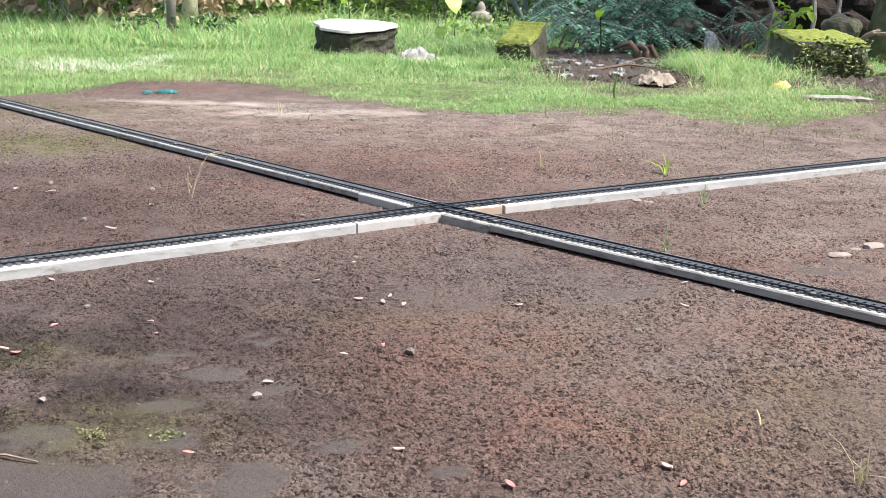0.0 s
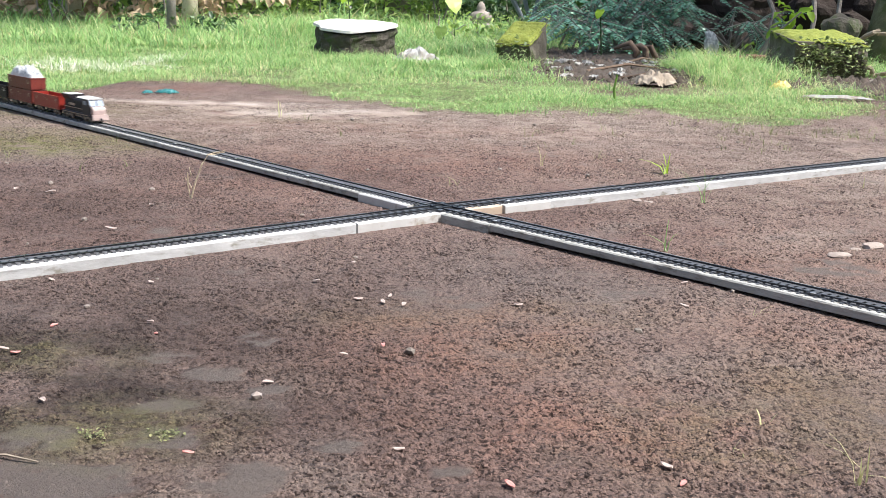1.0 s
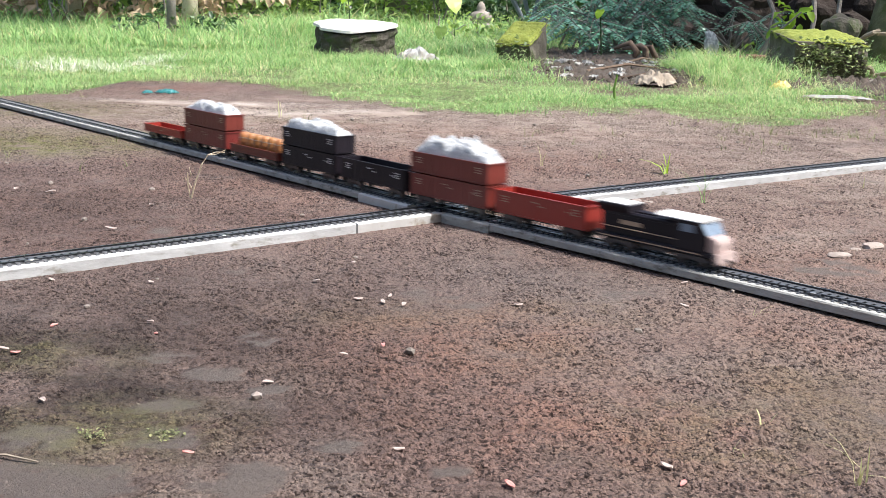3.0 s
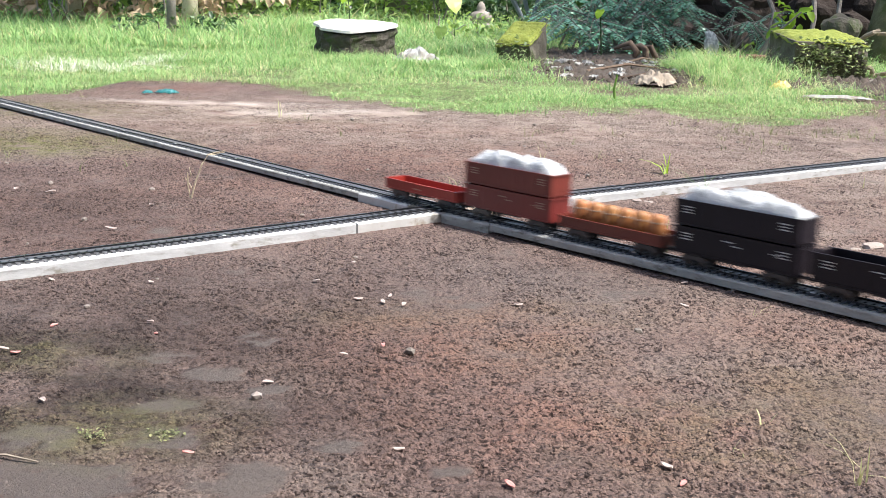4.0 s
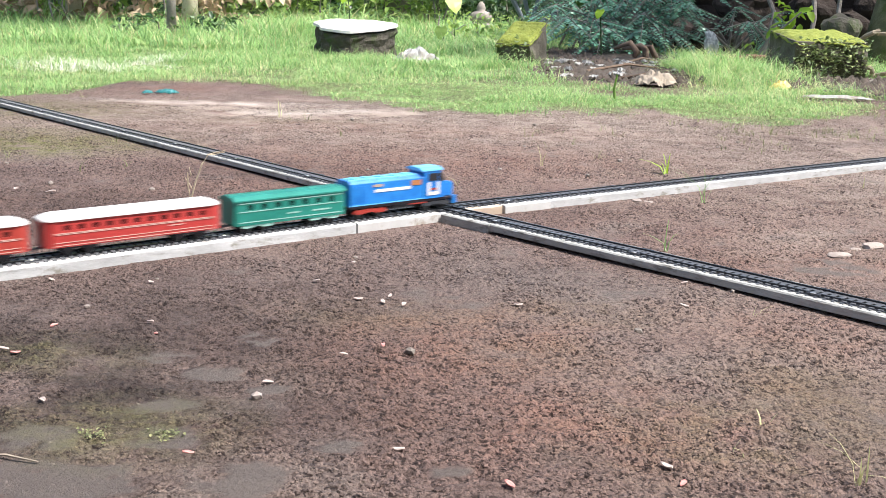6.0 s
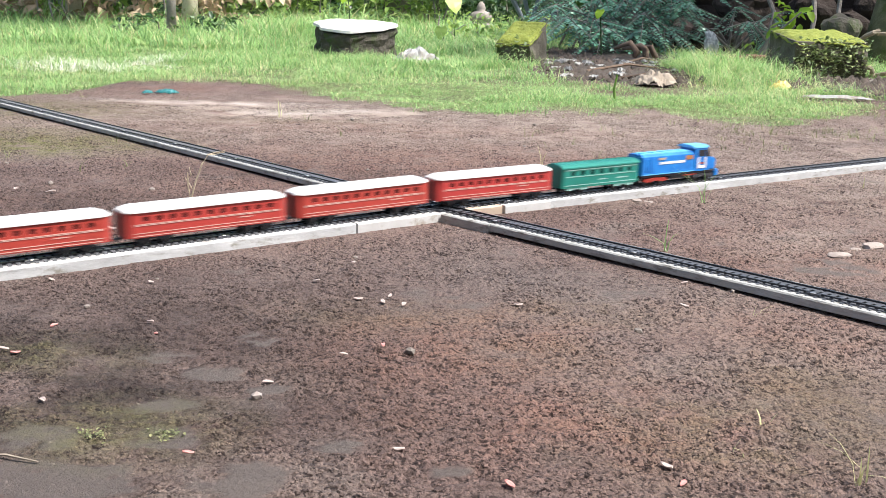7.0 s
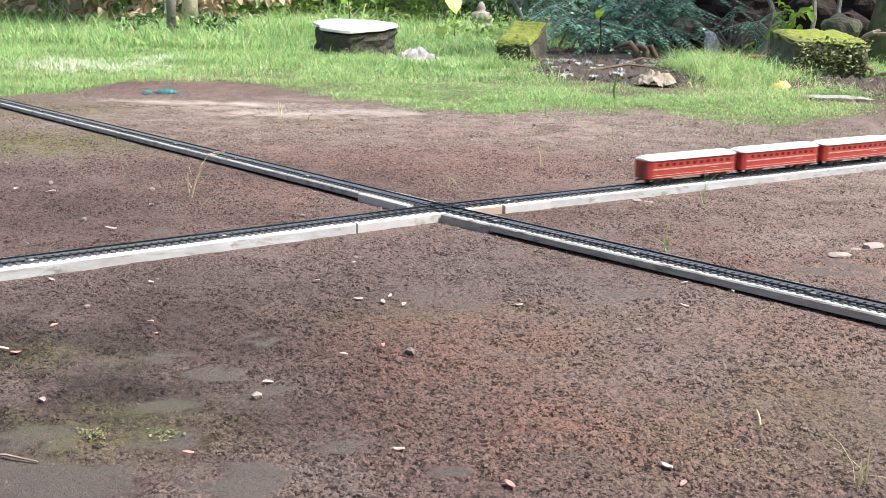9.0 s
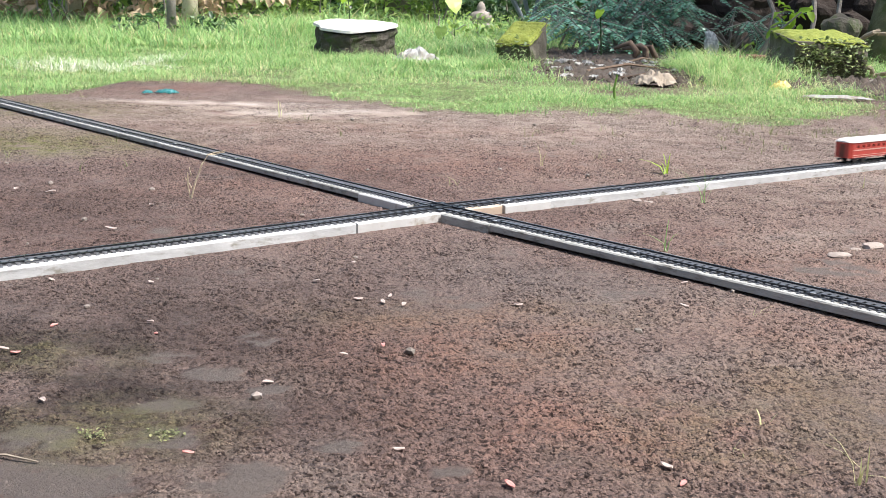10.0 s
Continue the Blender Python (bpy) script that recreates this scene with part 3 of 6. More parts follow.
def tub(length, half, z0, z1, wall=0.0011, ribs=9, rim=0.0009):
    """An open box wagon body with outer ribs, a rim and a floor."""
    h = length / 2
    b = box(-h, h, -half, half, z0, z0 + 0.0015)
    box(-h, h, -half, -half + wall, z0, z1, bm=b)
    box(-h, h, half - wall, half, z0, z1, bm=b)
    box(-h, -h + wall, -half, half, z0, z1, bm=b)
    box(h - wall, h, -half, half, z0, z1, bm=b)
    for i in range(ribs):
        x = -h + (i + 0.5) * length / ribs
        for y in (-half, half):
            box(x - 0.0008, x + 0.0008, y - 0.0006, y + 0.0006, z0 + 0.0012, z1 - 0.001, bm=b)
    for y in (-half, half):
        box(-h - rim / 2, h + rim / 2, y - rim, y + rim, z1 - 0.0012, z1 + 0.0003, bm=b)
        box(-h - rim / 2, h + rim / 2, y - rim * 0.7, y + rim * 0.7, z0 - 0.0002, z0 + 0.0012, bm=b)
    for x in (-h, h):
        box(x - rim, x + rim, -half, half, z1 - 0.0012, z1 + 0.0003, bm=b)
        for y in (-0.005, 0.005):
            box(x - 0.0006, x + 0.0006, y - 0.0007, y + 0.0007, z0 + 0.001, z1 - 0.001, bm=b)
    return b


def print_bars(root, half, z, xs, material, width=0.010, height=0.0016, names="lettering_bar"):
    """Printing too small to read, as plain bars on both sides."""
    for x in xs:
        for y in (-half, half):
            part(names, box(x - width / 2, x + width / 2, y - 0.0003, y + 0.0003, z - height / 2, z + height / 2), material, root)


def wagon(slot, material, z1, label, name="gondola_wagon"):
    root = thing(name, Matrix.Translation((0, 0, -1)), label, "toy wagon", "wagons of the goods train")
    length, half = 0.122, 0.0145
    part("body", tub(length, half, 0.0115, z1), material, root)
    under = box(-length / 2 + 0.004, length / 2 - 0.004, -0.004, 0.004, 0.0088, 0.0114)
    box(-0.014, 0.014, -0.009, 0.009, 0.0085, 0.0114, bm=under)
    part("underframe", under, BLACK_PLASTIC, root)
    for x in (-0.040, 0.040):
        bogie(root, x)
    couplers(root, length / 2)
    for z, xs, w in ((z1 - 0.006, (-0.004,), 0.009), (z1 - 0.009, (0.003, 0.040), 0.006)):
        if z > 0.016:
            print_bars(root, half + 0.0002, z, xs, TAN if material is not BLACK_BODY else PRINT_WHITE, w, 0.0009)
    if z1 > 0.03:
        end_print(root, half + 0.0002, z1, TAN if material is not BLACK_BODY else PRINT_WHITE)
    RIDES.append((root, "A", GOODS_REAR, slot, 0.0))
    return root


def end_print(root, half, z1, material):
    """Short rows of small print near both ends of a wagon's sides."""
    for dz, w in ((0.0055, 0.008), (0.0080, 0.006), (0.0105, 0.0075)):
        print_bars(root, half, z1 - dz, (-0.047, 0.047), material, w, 0.0009)


def stacked_box(slot, material, label):
    b = tub(0.121, 0.0143, 0.0, 0.0215)
    ob = solo("stacked_wagon_body", b, material, label, "toy wagon body", Matrix.Translation((0, 0, -1)), "boxes stacked on wagons")
    end_print(ob, 0.0145, 0.0215, TAN if material is not BLACK_BODY else PRINT_WHITE)
    RIDES.append((ob, "A", GOODS_REAR, slot, 0.0365))
    return ob


def heap(slot, height, seed, label, lump=1.0):
    """A crumpled white load that bulges out of the box it lies in."""
    nx, ny = 96, 30
    b = bmesh.new()
    grid = []
    for i in range(nx + 1):
        row = []
        for j in range(ny + 1):
            u, v = 2 * i / nx - 1, 2 * j / ny - 1
            x, y = u * 0.0594, v * 0.0132
            dome = (1 - abs(u) ** (8.0 / lump)) * 0.9 + 0.1
            dome *= 1 - abs(v) ** 5.0
            n = 0.5 + 0.7 * noise.noise((x * 60 + seed, y * 70, seed)) + 0.45 * abs(noise.noise((x * 150, y * 190 + seed, 3)))
            z = 0.0200 + height * max(0.0, dome) * (0.45 + 0.75 * n) + dome * (0.0040 * abs(noise.noise((x * 260, y * 260, seed))) + 0.0022 * noise.noise((x * 520, y * 520, seed)))
            row.append(b.verts.new((x + 0.0006 * noise.noise((x * 400, y * 400, seed)), y, z)))
        grid.append(row)
    for i in range(nx):
        for j in range(ny):
            b.faces.new((grid[i][j], grid[i + 1][j], grid[i + 1][j + 1], grid[i][j + 1]))
    rim = [grid[i][0] for i in range(nx + 1)] + [grid[nx][j] for j in range(1, ny + 1)] + [grid[i][ny] for i in range(nx - 1, -1, -1)] + [grid[0][j] for j in range(ny - 1, 0, -1)]
    low = [b.verts.new((v.co.x, v.co.y, 0.0016)) for v in rim]
    for k in range(len(rim)):
        q = (k + 1) % len(rim)
        b.faces.new((rim[q], rim[k], low[k], low[q]))
    b.faces.new(low[::-1])
    bmesh.ops.recalc_face_normals(b, faces=b.faces)
    ob = solo("white_load", b, FLUFF, label, "load", Matrix.Translation((0, 0, -1)), "white loads on the goods train", smooth=True)
    RIDES.append((ob, "A", GOODS_REAR, slot, 0.0365))


def barrel():
    b = bmesh.new()
    prof = [(0.0062, 0.0), (0.0078, 0.004), (0.0085, 0.010), (0.0084, 0.0145), (0.0074, 0.020), (0.0060, 0.0235), (0.003, 0.0245)]
    rings = [[b.verts.new((r * math.cos(a * math.tau / 16), r * math.sin(a * math.tau / 16), z)) for a in range(16)] for r, z in prof]
    for p, q in zip(rings, rings[1:]):
        for i in range(16):
            b.faces.new((p[i], p[(i + 1) % 16], q[(i + 1) % 16], q[i]))
    b.faces.new(rings[0][::-1]), b.faces.new(rings[-1])
    root = thing("barrel", Matrix.Translation((0, 0, -1)), "round orange-brown plastic barrel standing in a wagon", "barrel", "barrels on the wagon")
    part("cask", b, ORANGE, root, smooth=True)
    for z, r in ((0.0062, 0.0086), (0.0172, 0.0083)):
        part("hoop", rod((0, 0, z - 0.0006), (0, 0, z + 0.0006), r, 16), TAN, root)
    return root


def goods_locomotive(slot):
    root = thing("diesel_locomotive", Matrix.Translation((0, 0, -1)), "black toy diesel locomotive with white nose, roof reflection painted white", "toy locomotive")
    part("frame", box(-0.068, 0.066, -0.0135, 0.0135, 0.0105, 0.0145, 0.0006), BLACK_BODY, root)
    hood = prism([(-0.0098, 0.0145), (0.0098, 0.0145), (0.0098, 0.0345), (0.0082, 0.0362), (-0.0082, 0.0362), (-0.0098, 0.0345)], -0.062, 0.028)
    for k in range(14):
        for y in (-0.0099, 0.0099):
            box(-0.058 + k * 0.006, -0.0545 + k * 0.006, y - 0.0004, y + 0.0004, 0.018, 0.0325, bm=hood)
    part("long_hood", hood, BLACK_BODY, root)
    part("radiator_flare", prism([(-0.0098, 0.0345), (0.0098, 0.0345), (0.0138, 0.0405), (0.0138, 0.0425), (-0.0138, 0.0425), (-0.0138, 0.0405)], -0.066, -0.030), BLACK_BODY, root)
    # White on this roof and the cab roof paints the reflection on top.
    part("radiator_grille", box(-0.064, -0.033, -0.012, 0.012, 0.0424, 0.0434, 0.0003), ROOF_WHITE, root, "roof grille with its reflection painted white")
    for x in (-0.022, -0.010):
        part("roof_fan", rod((x, 0, 0.036), (x, 0, 0.0376), 0.0058, 16), BLACK_BODY, root)
    cab = side_prism([(0.024, 0.0145), (0.056, 0.0145), (0.056, 0.0275), (0.0495, 0.0385), (0.047, 0.0400), (0.024, 0.0400)], -0.0135, 0.0135)
    part("cab", cab, BLACK_BODY, root)
    part("cab_roof", prism([(-0.0142, 0.0398), (0.0142, 0.0398), (0.0142, 0.0406), (0.009, 0.0424), (-0.009, 0.0424), (-0.0142, 0.0406)], 0.002, 0.0505), ROOF_WHITE, root, "cab roof with its reflection painted white")
    for y0, y1 in ((-0.0122, -0.0008), (0.0008, 0.0122)):
        b = side_prism([(0.0563, 0.0285), (0.0566, 0.0288), (0.0506, 0.0384), (0.0500, 0.0380)], y0, y1)
        part("windscreen", b, GLASS, root, "grey-blue sloping windscreen")
    for y in (-0.0137, 0.0137):
        part("cab_window", box(0.029, 0.043, y - 0.0003, y + 0.0003, 0.030, 0.0368), GLASS, root)
        part("side_stripe", box(-0.062, 0.050, y * 0.985 - 0.0003, y * 0.985 + 0.0003, 0.0118, 0.0128), TAN, root, "thin tan line along the frame")
        hood_y = y * 0.76
        part("lettering_bar", box(-0.040, -0.016, hood_y - 0.0004, hood_y + 0.0004, 0.0245, 0.0285), TAN, root)
        part("hand_rail", rod((-0.060, y * 0.96, 0.0215), (0.024, y * 0.96, 0.0215), 0.00045, 6), TAN, root)
    nose = side_prism([(0.0555, 0.0145), (0.066, 0.0145), (0.0665, 0.024), (0.064, 0.0275), (0.0555, 0.0285)], -0.0115, 0.0115)
    bmesh.ops.bevel(nose, geom=nose.edges[:], offset=0.001, segments=2, affect="EDGES")
    part("nose", nose, PINK_WHITE, root, "white nose with faint pink marks")
    pilot = side_prism([(0.0655, 0.0150), (0.0690, 0.0150), (0.0700, 0.0065), (0.0675, 0.0050), (0.0655, 0.0060)], -0.0138, 0.0138)
    part("pilot", pilot, PINK_WHITE, root, "white pilot plate over the rails")
    part("pilot_steps", box(0.0655, 0.0668, -0.0143, 0.0143, 0.0075, 0.0088, 0.0002), BLACK_BODY, root)
    for y in (-0.004, 0.004):
        part("headlight", rod((0.0500, y, 0.0405), (0.0520, y, 0.0403), 0.0013, 10), PRINT_WHITE, root)
    part("fuel_tank", box(-0.015, 0.015, -0.0105, 0.0105, 0.0055, 0.0106, 0.0012, 2), BLACK_PLASTIC, root)
    for x in (-0.040, 0.040):
        bogie(root, x, length=0.040)
    couplers(root, 0.066)
    RIDES.append((root, "A", GOODS_REAR, slot, 0.0))


PITCH = 0.1335
for k, (material, z1, label) in enumerate((
        (BRIGHT_RED, 0.0222, "shallow red open toy wagon at the train's tail"),
        (RED, 0.0345, "dark red open toy wagon under a second box"),
        (RED, 0.0215, "shallow red open toy wagon carrying orange barrels"),
        (BLACK_BODY, 0.0345, "black open toy wagon under a second box"),
        (BLACK_BODY, 0.0345, "empty black open toy wagon"),
        (RED, 0.0345, "dark red open toy wagon under a second box"),
        (BRIGHT_RED, 0.0345, "empty bright red open toy wagon"))):
    wagon(0.0625 + PITCH * k, material, z1, label)
for k, material, h, seed, lump, text in ((1, RED, 0.0130, 11, 1.0, "dark red"), (3, BLACK_BODY, 0.0120, 23, 1.0, "black"), (5, RED, 0.0190, 37, 1.6, "dark red")):
    stacked_box(0.0625 + PITCH * k, material, f"{text} toy wagon body stacked on a wagon, filled with white")
    heap(0.0625 + PITCH * k, h, seed, f"crumpled white load heaped in the {text} box", lump)
cask = barrel()
for k in range(6):
    b = cask if k == 0 else copy_thing(cask, Matrix.Translation((0, 0, -1)))
    RIDES.append((b, "A", GOODS_REAR, 0.0625 + PITCH * 2 - 0.0455 + 0.0182 * k, 0.0131))
goods_locomotive(1.0020)


def car_shell(length, half, z0, z1, sill, head, windows, win_w, corner=0.006):
    """A coach body with chamfered corners: panels under and over a row of real openings with posts between them."""
    h = length / 2
    plan = [(-h, -half + corner * 0.5), (-h + corner, -half), (h - corner, -half), (h, -half + corner * 0.5), (h, half - corner * 0.5), (h - corner, half), (-h + corner, half), (-h, half - corner * 0.5)]
    b = bmesh.new()

    def slab(a, c):
        lo, hi = [b.verts.new((x, y, a)) for x, y in plan], [b.verts.new((x, y, c)) for x, y in plan]
        b.faces.new(lo[::-1]), b.faces.new(hi)
        for i in range(8):
            b.faces.new((lo[i], lo[(i + 1) % 8], hi[(i + 1) % 8], hi[i]))

    slab(z0, sill)
    slab(head, z1)
    pitch = (length - 2 * corner - 0.012) / windows
    x = -(pitch * windows) / 2
    edges = [(-h + corner, x + (pitch - win_w) / 2)] + [(x + k * pitch + (pitch + win_w) / 2, x + (k + 1) * pitch + (pitch - win_w) / 2) for k in range(windows - 1)]
    edges.append((x + windows * pitch - (pitch - win_w) / 2, h - corner))
    for lo, hi in edges:
        for y in (-half, half - 0.0012):
            box(lo, hi, y, y + 0.0012, sill, head, bm=b)
    for i in (-1, 1):
        box(min(i * h, i * (h - corner)), max(i * h, i * (h - corner)), -half + corner * 0.5, half - corner * 0.5, sill, head, bm=b)
        for y in (-1, 1):
            side = [(i * h, y * (half - corner * 0.5)), (i * (h - corner), y * half), (i * (h - corner), y * (half - corner * 0.5))]
            lo, hi = [b.verts.new((px, py, sill)) for px, py in side], [b.verts.new((px, py, head)) for px, py in side]
            for k in range(3):
                b.faces.new((lo[k], lo[(k + 1) % 3], hi[(k + 1) % 3], hi[k]))
    bmesh.ops.recalc_face_normals(b, faces=b.faces)
    return b, [x + (k + 0.5) * pitch for k in range(windows)]


def hipped_roof(length, half, z0, z1, lift=0.0014, overhang=0.0012):
    h = length / 2 + overhang
    w = half + overhang
    b = bmesh.new()
    sections = ((-h, 0.62, 0.15), (-h + 0.004, 0.90, 0.55), (-h + 0.011, 1.0, 1.0), (h - 0.011, 1.0, 1.0), (h - 0.004, 0.90, 0.55), (h, 0.62, 0.15))
    rings = []
    for x, sy, sz in sections:
        top = z0 + lift + (z1 - z0 - lift) * sz
        rings.append([b.verts.new((x, y * w * sy, z)) for y, z in ((-1, z0), (-1, z0 + lift * 0.6), (-0.80, z0 + lift + (top - z0 - lift) * 0.55), (-0.42, z0 + (top - z0) * 0.93), (0, top),
                                                                  (0.42, z0 + (top - z0) * 0.93), (0.80, z0 + lift + (top - z0 - lift) * 0.55), (1, z0 + lift * 0.6), (1, z0))])
    for p, q in zip(rings, rings[1:]):
        for i in range(9):
            b.faces.new((p[i], p[(i + 1) % 9], q[(i + 1) % 9], q[i]))
    b.faces.new(rings[0][::-1]), b.faces.new(rings[-1])
    bmesh.ops.recalc_face_normals(b, faces=b.faces)
    return b


def red_coach():
    root = thing("passenger_coach", Matrix.Translation((0, 0, -1)), "red toy passenger coach with a white roof", "toy coach", "red coaches of the passenger train")
    length, half = 0.163, 0.0142
    shell, xs = car_shell(length, half, 0.0085, 0.0312, 0.0230, 0.0274, 11, 0.0058)
    part("body", shell, COACH_RED, root)
    part("roof", hipped_roof(length, half, 0.0312, 0.0372), ROOF_WHITE, root, "white moulded roof with sloping ends")
    for x in xs:
        for y in (-half + 0.0013, half - 0.0013):
            part("window", box(x - 0.0034, x + 0.0034, y - 0.0002, y + 0.0002, 0.0229, 0.0275), PANE, root, "dark window")
    for y in (-half, half):
        for z in (0.0206, 0.0196, 0.0126, 0.0099):
            part("trim_line", box(-length / 2 + 0.007, length / 2 - 0.007, y - 0.00035, y + 0.00035, z - 0.0003, z + 0.0003), CREAM, root, "thin cream line")
        part("lettering_bar", box(0.030, 0.044, y - 0.0003, y + 0.0003, 0.0167, 0.0175), CREAM, root)
    for x in (-1, 1):
        part("end_door", box(x * length / 2 - 0.0005, x * length / 2 + 0.0005, -0.0042, 0.0042, 0.0095, 0.0285, 0.0002), RED, root)
    part("underframe", box(-0.072, 0.072, -0.006, 0.006, 0.0072, 0.0086), BLACK_PLASTIC, root)
    for x in (-0.052, 0.052):
        bogie(root, x, length=0.034)
    couplers(root, length / 2, z=0.0075)
    return root


def green_coach(slot):
    root = thing("passenger_coach", Matrix.Translation((0, 0, -1)), "sea-green toy passenger coach with a green ribbed roof", "toy coach")
    length, half = 0.125, 0.0142
    shell, xs = car_shell(length, half, 0.0080, 0.0312, 0.0225, 0.0275, 7, 0.0066, corner=0.003)
    part("body", shell, GREEN, root)
    roof = prism([(-0.0152, 0.0312), (0.0152, 0.0312), (0.0150, 0.0325), (0.0105, 0.0352), (0.0040, 0.0362), (-0.0040, 0.0362), (-0.0105, 0.0352), (-0.0150, 0.0325)], -0.0632, 0.0632)
    for k in range(15):
        x = -0.058 + k * 0.00828
        prism([(-0.0151, 0.0324), (0.0151, 0.0324), (0.0107, 0.0356), (0.0040, 0.0366), (-0.0040, 0.0366), (-0.0107, 0.0356)], x - 0.0005, x + 0.0005, roof)
    part("roof", roof, GREEN, root)
    for x in xs:
        for y in (-half + 0.0013, half - 0.0013):
            part("window", box(x - 0.0038, x + 0.0038, y - 0.0002, y + 0.0002, 0.0224, 0.0276), GREEN_DARK, root, "dark window")
    for y in (-half, half):
        for z in (0.0212, 0.0292, 0.0110):
            part("trim_line", box(-0.058, 0.058, y - 0.0004, y + 0.0004, z - 0.0004, z + 0.0004), PALE_GREEN, root, "pale green moulded line")
        for x, w in ((0.002, 0.014), (0.034, 0.020)):
            part("lettering_bar", box(x - w / 2, x + w / 2, y - 0.0003, y + 0.0003, 0.0150, 0.0164), PALE_GREEN, root)
    for x in (-0.038, 0.038):
        bogie(root, x, PALE_GREEN, "pale green bogie frame", half=0.0125, length=0.036, height=0.009)
    part("underframe", box(-0.058, 0.058, -0.006, 0.006, 0.0066, 0.0081), BLACK_PLASTIC, root)
    couplers(root, length / 2, z=0.0072)
    RIDES.append((root, "B", COACH_REAR, slot, 0.0))


def blue_locomotive(slot):
    root = thing("diesel_locomotive", Matrix.Translation((0, 0, -1)), "bright blue toy diesel locomotive with red bogies", "toy locomotive")
    part("frame", box(-0.070, 0.066, -0.0132, 0.0132, 0.0105, 0.0135, 0.0005), BLACK_BODY, root)
    hood = prism([(-0.0130, 0.0135), (0.0130, 0.0135), (0.0130, 0.0365), (0.0105, 0.0395), (-0.0105, 0.0395), (-0.0130, 0.0365)], -0.0685, 0.026)
    for k in range(4):
        for y in (-0.0130, 0.0130):
            box(-0.066 + k * 0.0042, -0.0635 + k * 0.0042, y - 0.0005, y + 0.0005, 0.018, 0.034, bm=hood)
    part("long_hood", hood, BLUE, root)
    top = box(-0.066, 0.022, -0.0075, 0.0075, 0.0392, 0.0402, 0.0003)
    for k in range(5):
        rod((-0.058 + k * 0.017, 0, 0.0400), (-0.058 + k * 0.017, 0, 0.0412), 0.0050, 14, bm=top)
    part("roof_equipment", top, SKY_BLUE, root, "light blue roof panel with round vents")
    part("hood_edge", box(-0.0687, 0.026, -0.0126, 0.0126, 0.0362, 0.0370, 0.0002), SKY_BLUE, root)
    cab = side_prism([(0.026, 0.0135), (0.0530, 0.0135), (0.0545, 0.0300), (0.0480, 0.0435), (0.026, 0.0440)], -0.0140, 0.0140)
    part("cab", cab, BLUE, root)
    part("cab_roof", prism([(-0.0148, 0.0432), (0.0148, 0.0432), (0.0144, 0.0448), (0.008, 0.0468), (-0.008, 0.0468), (-0.0144, 0.0448)], 0.0225, 0.0500), SKY_BLUE, root, "light blue cab roof")
    for y0, y1 in ((-0.0125, -0.0008), (0.0008, 0.0125)):
        part("windscreen", side_prism([(0.0546, 0.0312), (0.0551, 0.0314), (0.0493, 0.0430), (0.0487, 0.0427)], y0, y1), WHEEL, root, "dark sloping windscreen")
    for y in (-0.0141, 0.0141):
        part("cab_window", box(0.0315, 0.0445, y - 0.0004, y + 0.0004, 0.0325, 0.0405), WHEEL, root, "dark cab window")
        part("front_window", side_prism([(0.0460, 0.0315), (0.0535, 0.0315), (0.0490, 0.0405), (0.0460, 0.0405)], y - 0.0004, y + 0.0004), WHEEL, root)
        badge = box(0.0305, 0.0338, y - 0.0005, y + 0.0005, 0.0195, 0.0310)
        box(0.0432, 0.0465, y - 0.0005, y + 0.0005, 0.0195, 0.0310, bm=badge)
        box(0.0305, 0.0465, y - 0.0005, y + 0.0005, 0.0170, 0.0205, bm=badge)
        part("emblem", badge, PRINT_WHITE, root, "white U-shaped emblem")
        part("emblem_stripe", box(0.0345, 0.0425, y - 0.0005, y + 0.0005, 0.0225, 0.0245), BRIGHT_RED, root)
        part("side_stripe", box(-0.038, 0.008, y * 0.926 - 0.0004, y * 0.926 + 0.0004, 0.0262, 0.0292), PRINT_WHITE, root, "broad white side stripe")
        part("lettering_bar", box(-0.040, -0.028, y * 0.926 - 0.0004, y * 0.926 + 0.0004, 0.0318, 0.0345), TAN, root)
        part("orange_plate", box(0.009, 0.0225, y * 0.926 - 0.0004, y * 0.926 + 0.0004, 0.0295, 0.0350), ORANGE, root)
        part("lower_line", box(-0.068, 0.026, y * 0.93 - 0.0004, y * 0.93 + 0.0004, 0.0138, 0.0148), SKY_BLUE, root)
    nose = side_prism([(0.0530, 0.0135), (0.0665, 0.0135), (0.0680, 0.0250), (0.0665, 0.0290), (0.0540, 0.0305)], -0.0120, 0.0120)
    bmesh.ops.bevel(nose, geom=nose.edges[:], offset=0.0012, segments=2, affect="EDGES")
    part("nose", nose, BLUE, root)
    part("pilot", side_prism([(0.0650, 0.0140), (0.0705, 0.0140), (0.0715, 0.0060), (0.0660, 0.0048)], -0.0135, 0.0135), BLUE, root)
    for y in (-0.006, 0.006):
        part("headlight", rod((0.0672, y, 0.0262), (0.0690, y, 0.0260), 0.0014, 10), PRINT_WHITE, root)
    part("fuel_tank", box(-0.016, 0.014, -0.0105, 0.0105, 0.0055, 0.0106, 0.0012, 2), BLACK_PLASTIC, root)
    part("tank_stripe", box(0.008, 0.030, -0.0128, 0.0128, 0.0088, 0.0104, 0.0002), BRIGHT_RED, root, "red underframe strip")
    bogie(root, -0.044, BRIGHT_RED, "bright red bogie frame", half=0.0125, length=0.042)
    bogie(root, 0.044, BLACK_PLASTIC, half=0.0115, length=0.040)
    couplers(root, 0.0685, z=0.0075)
    RIDES.append((root, "B", COACH_REAR, slot, 0.0))


coach = red_coach()
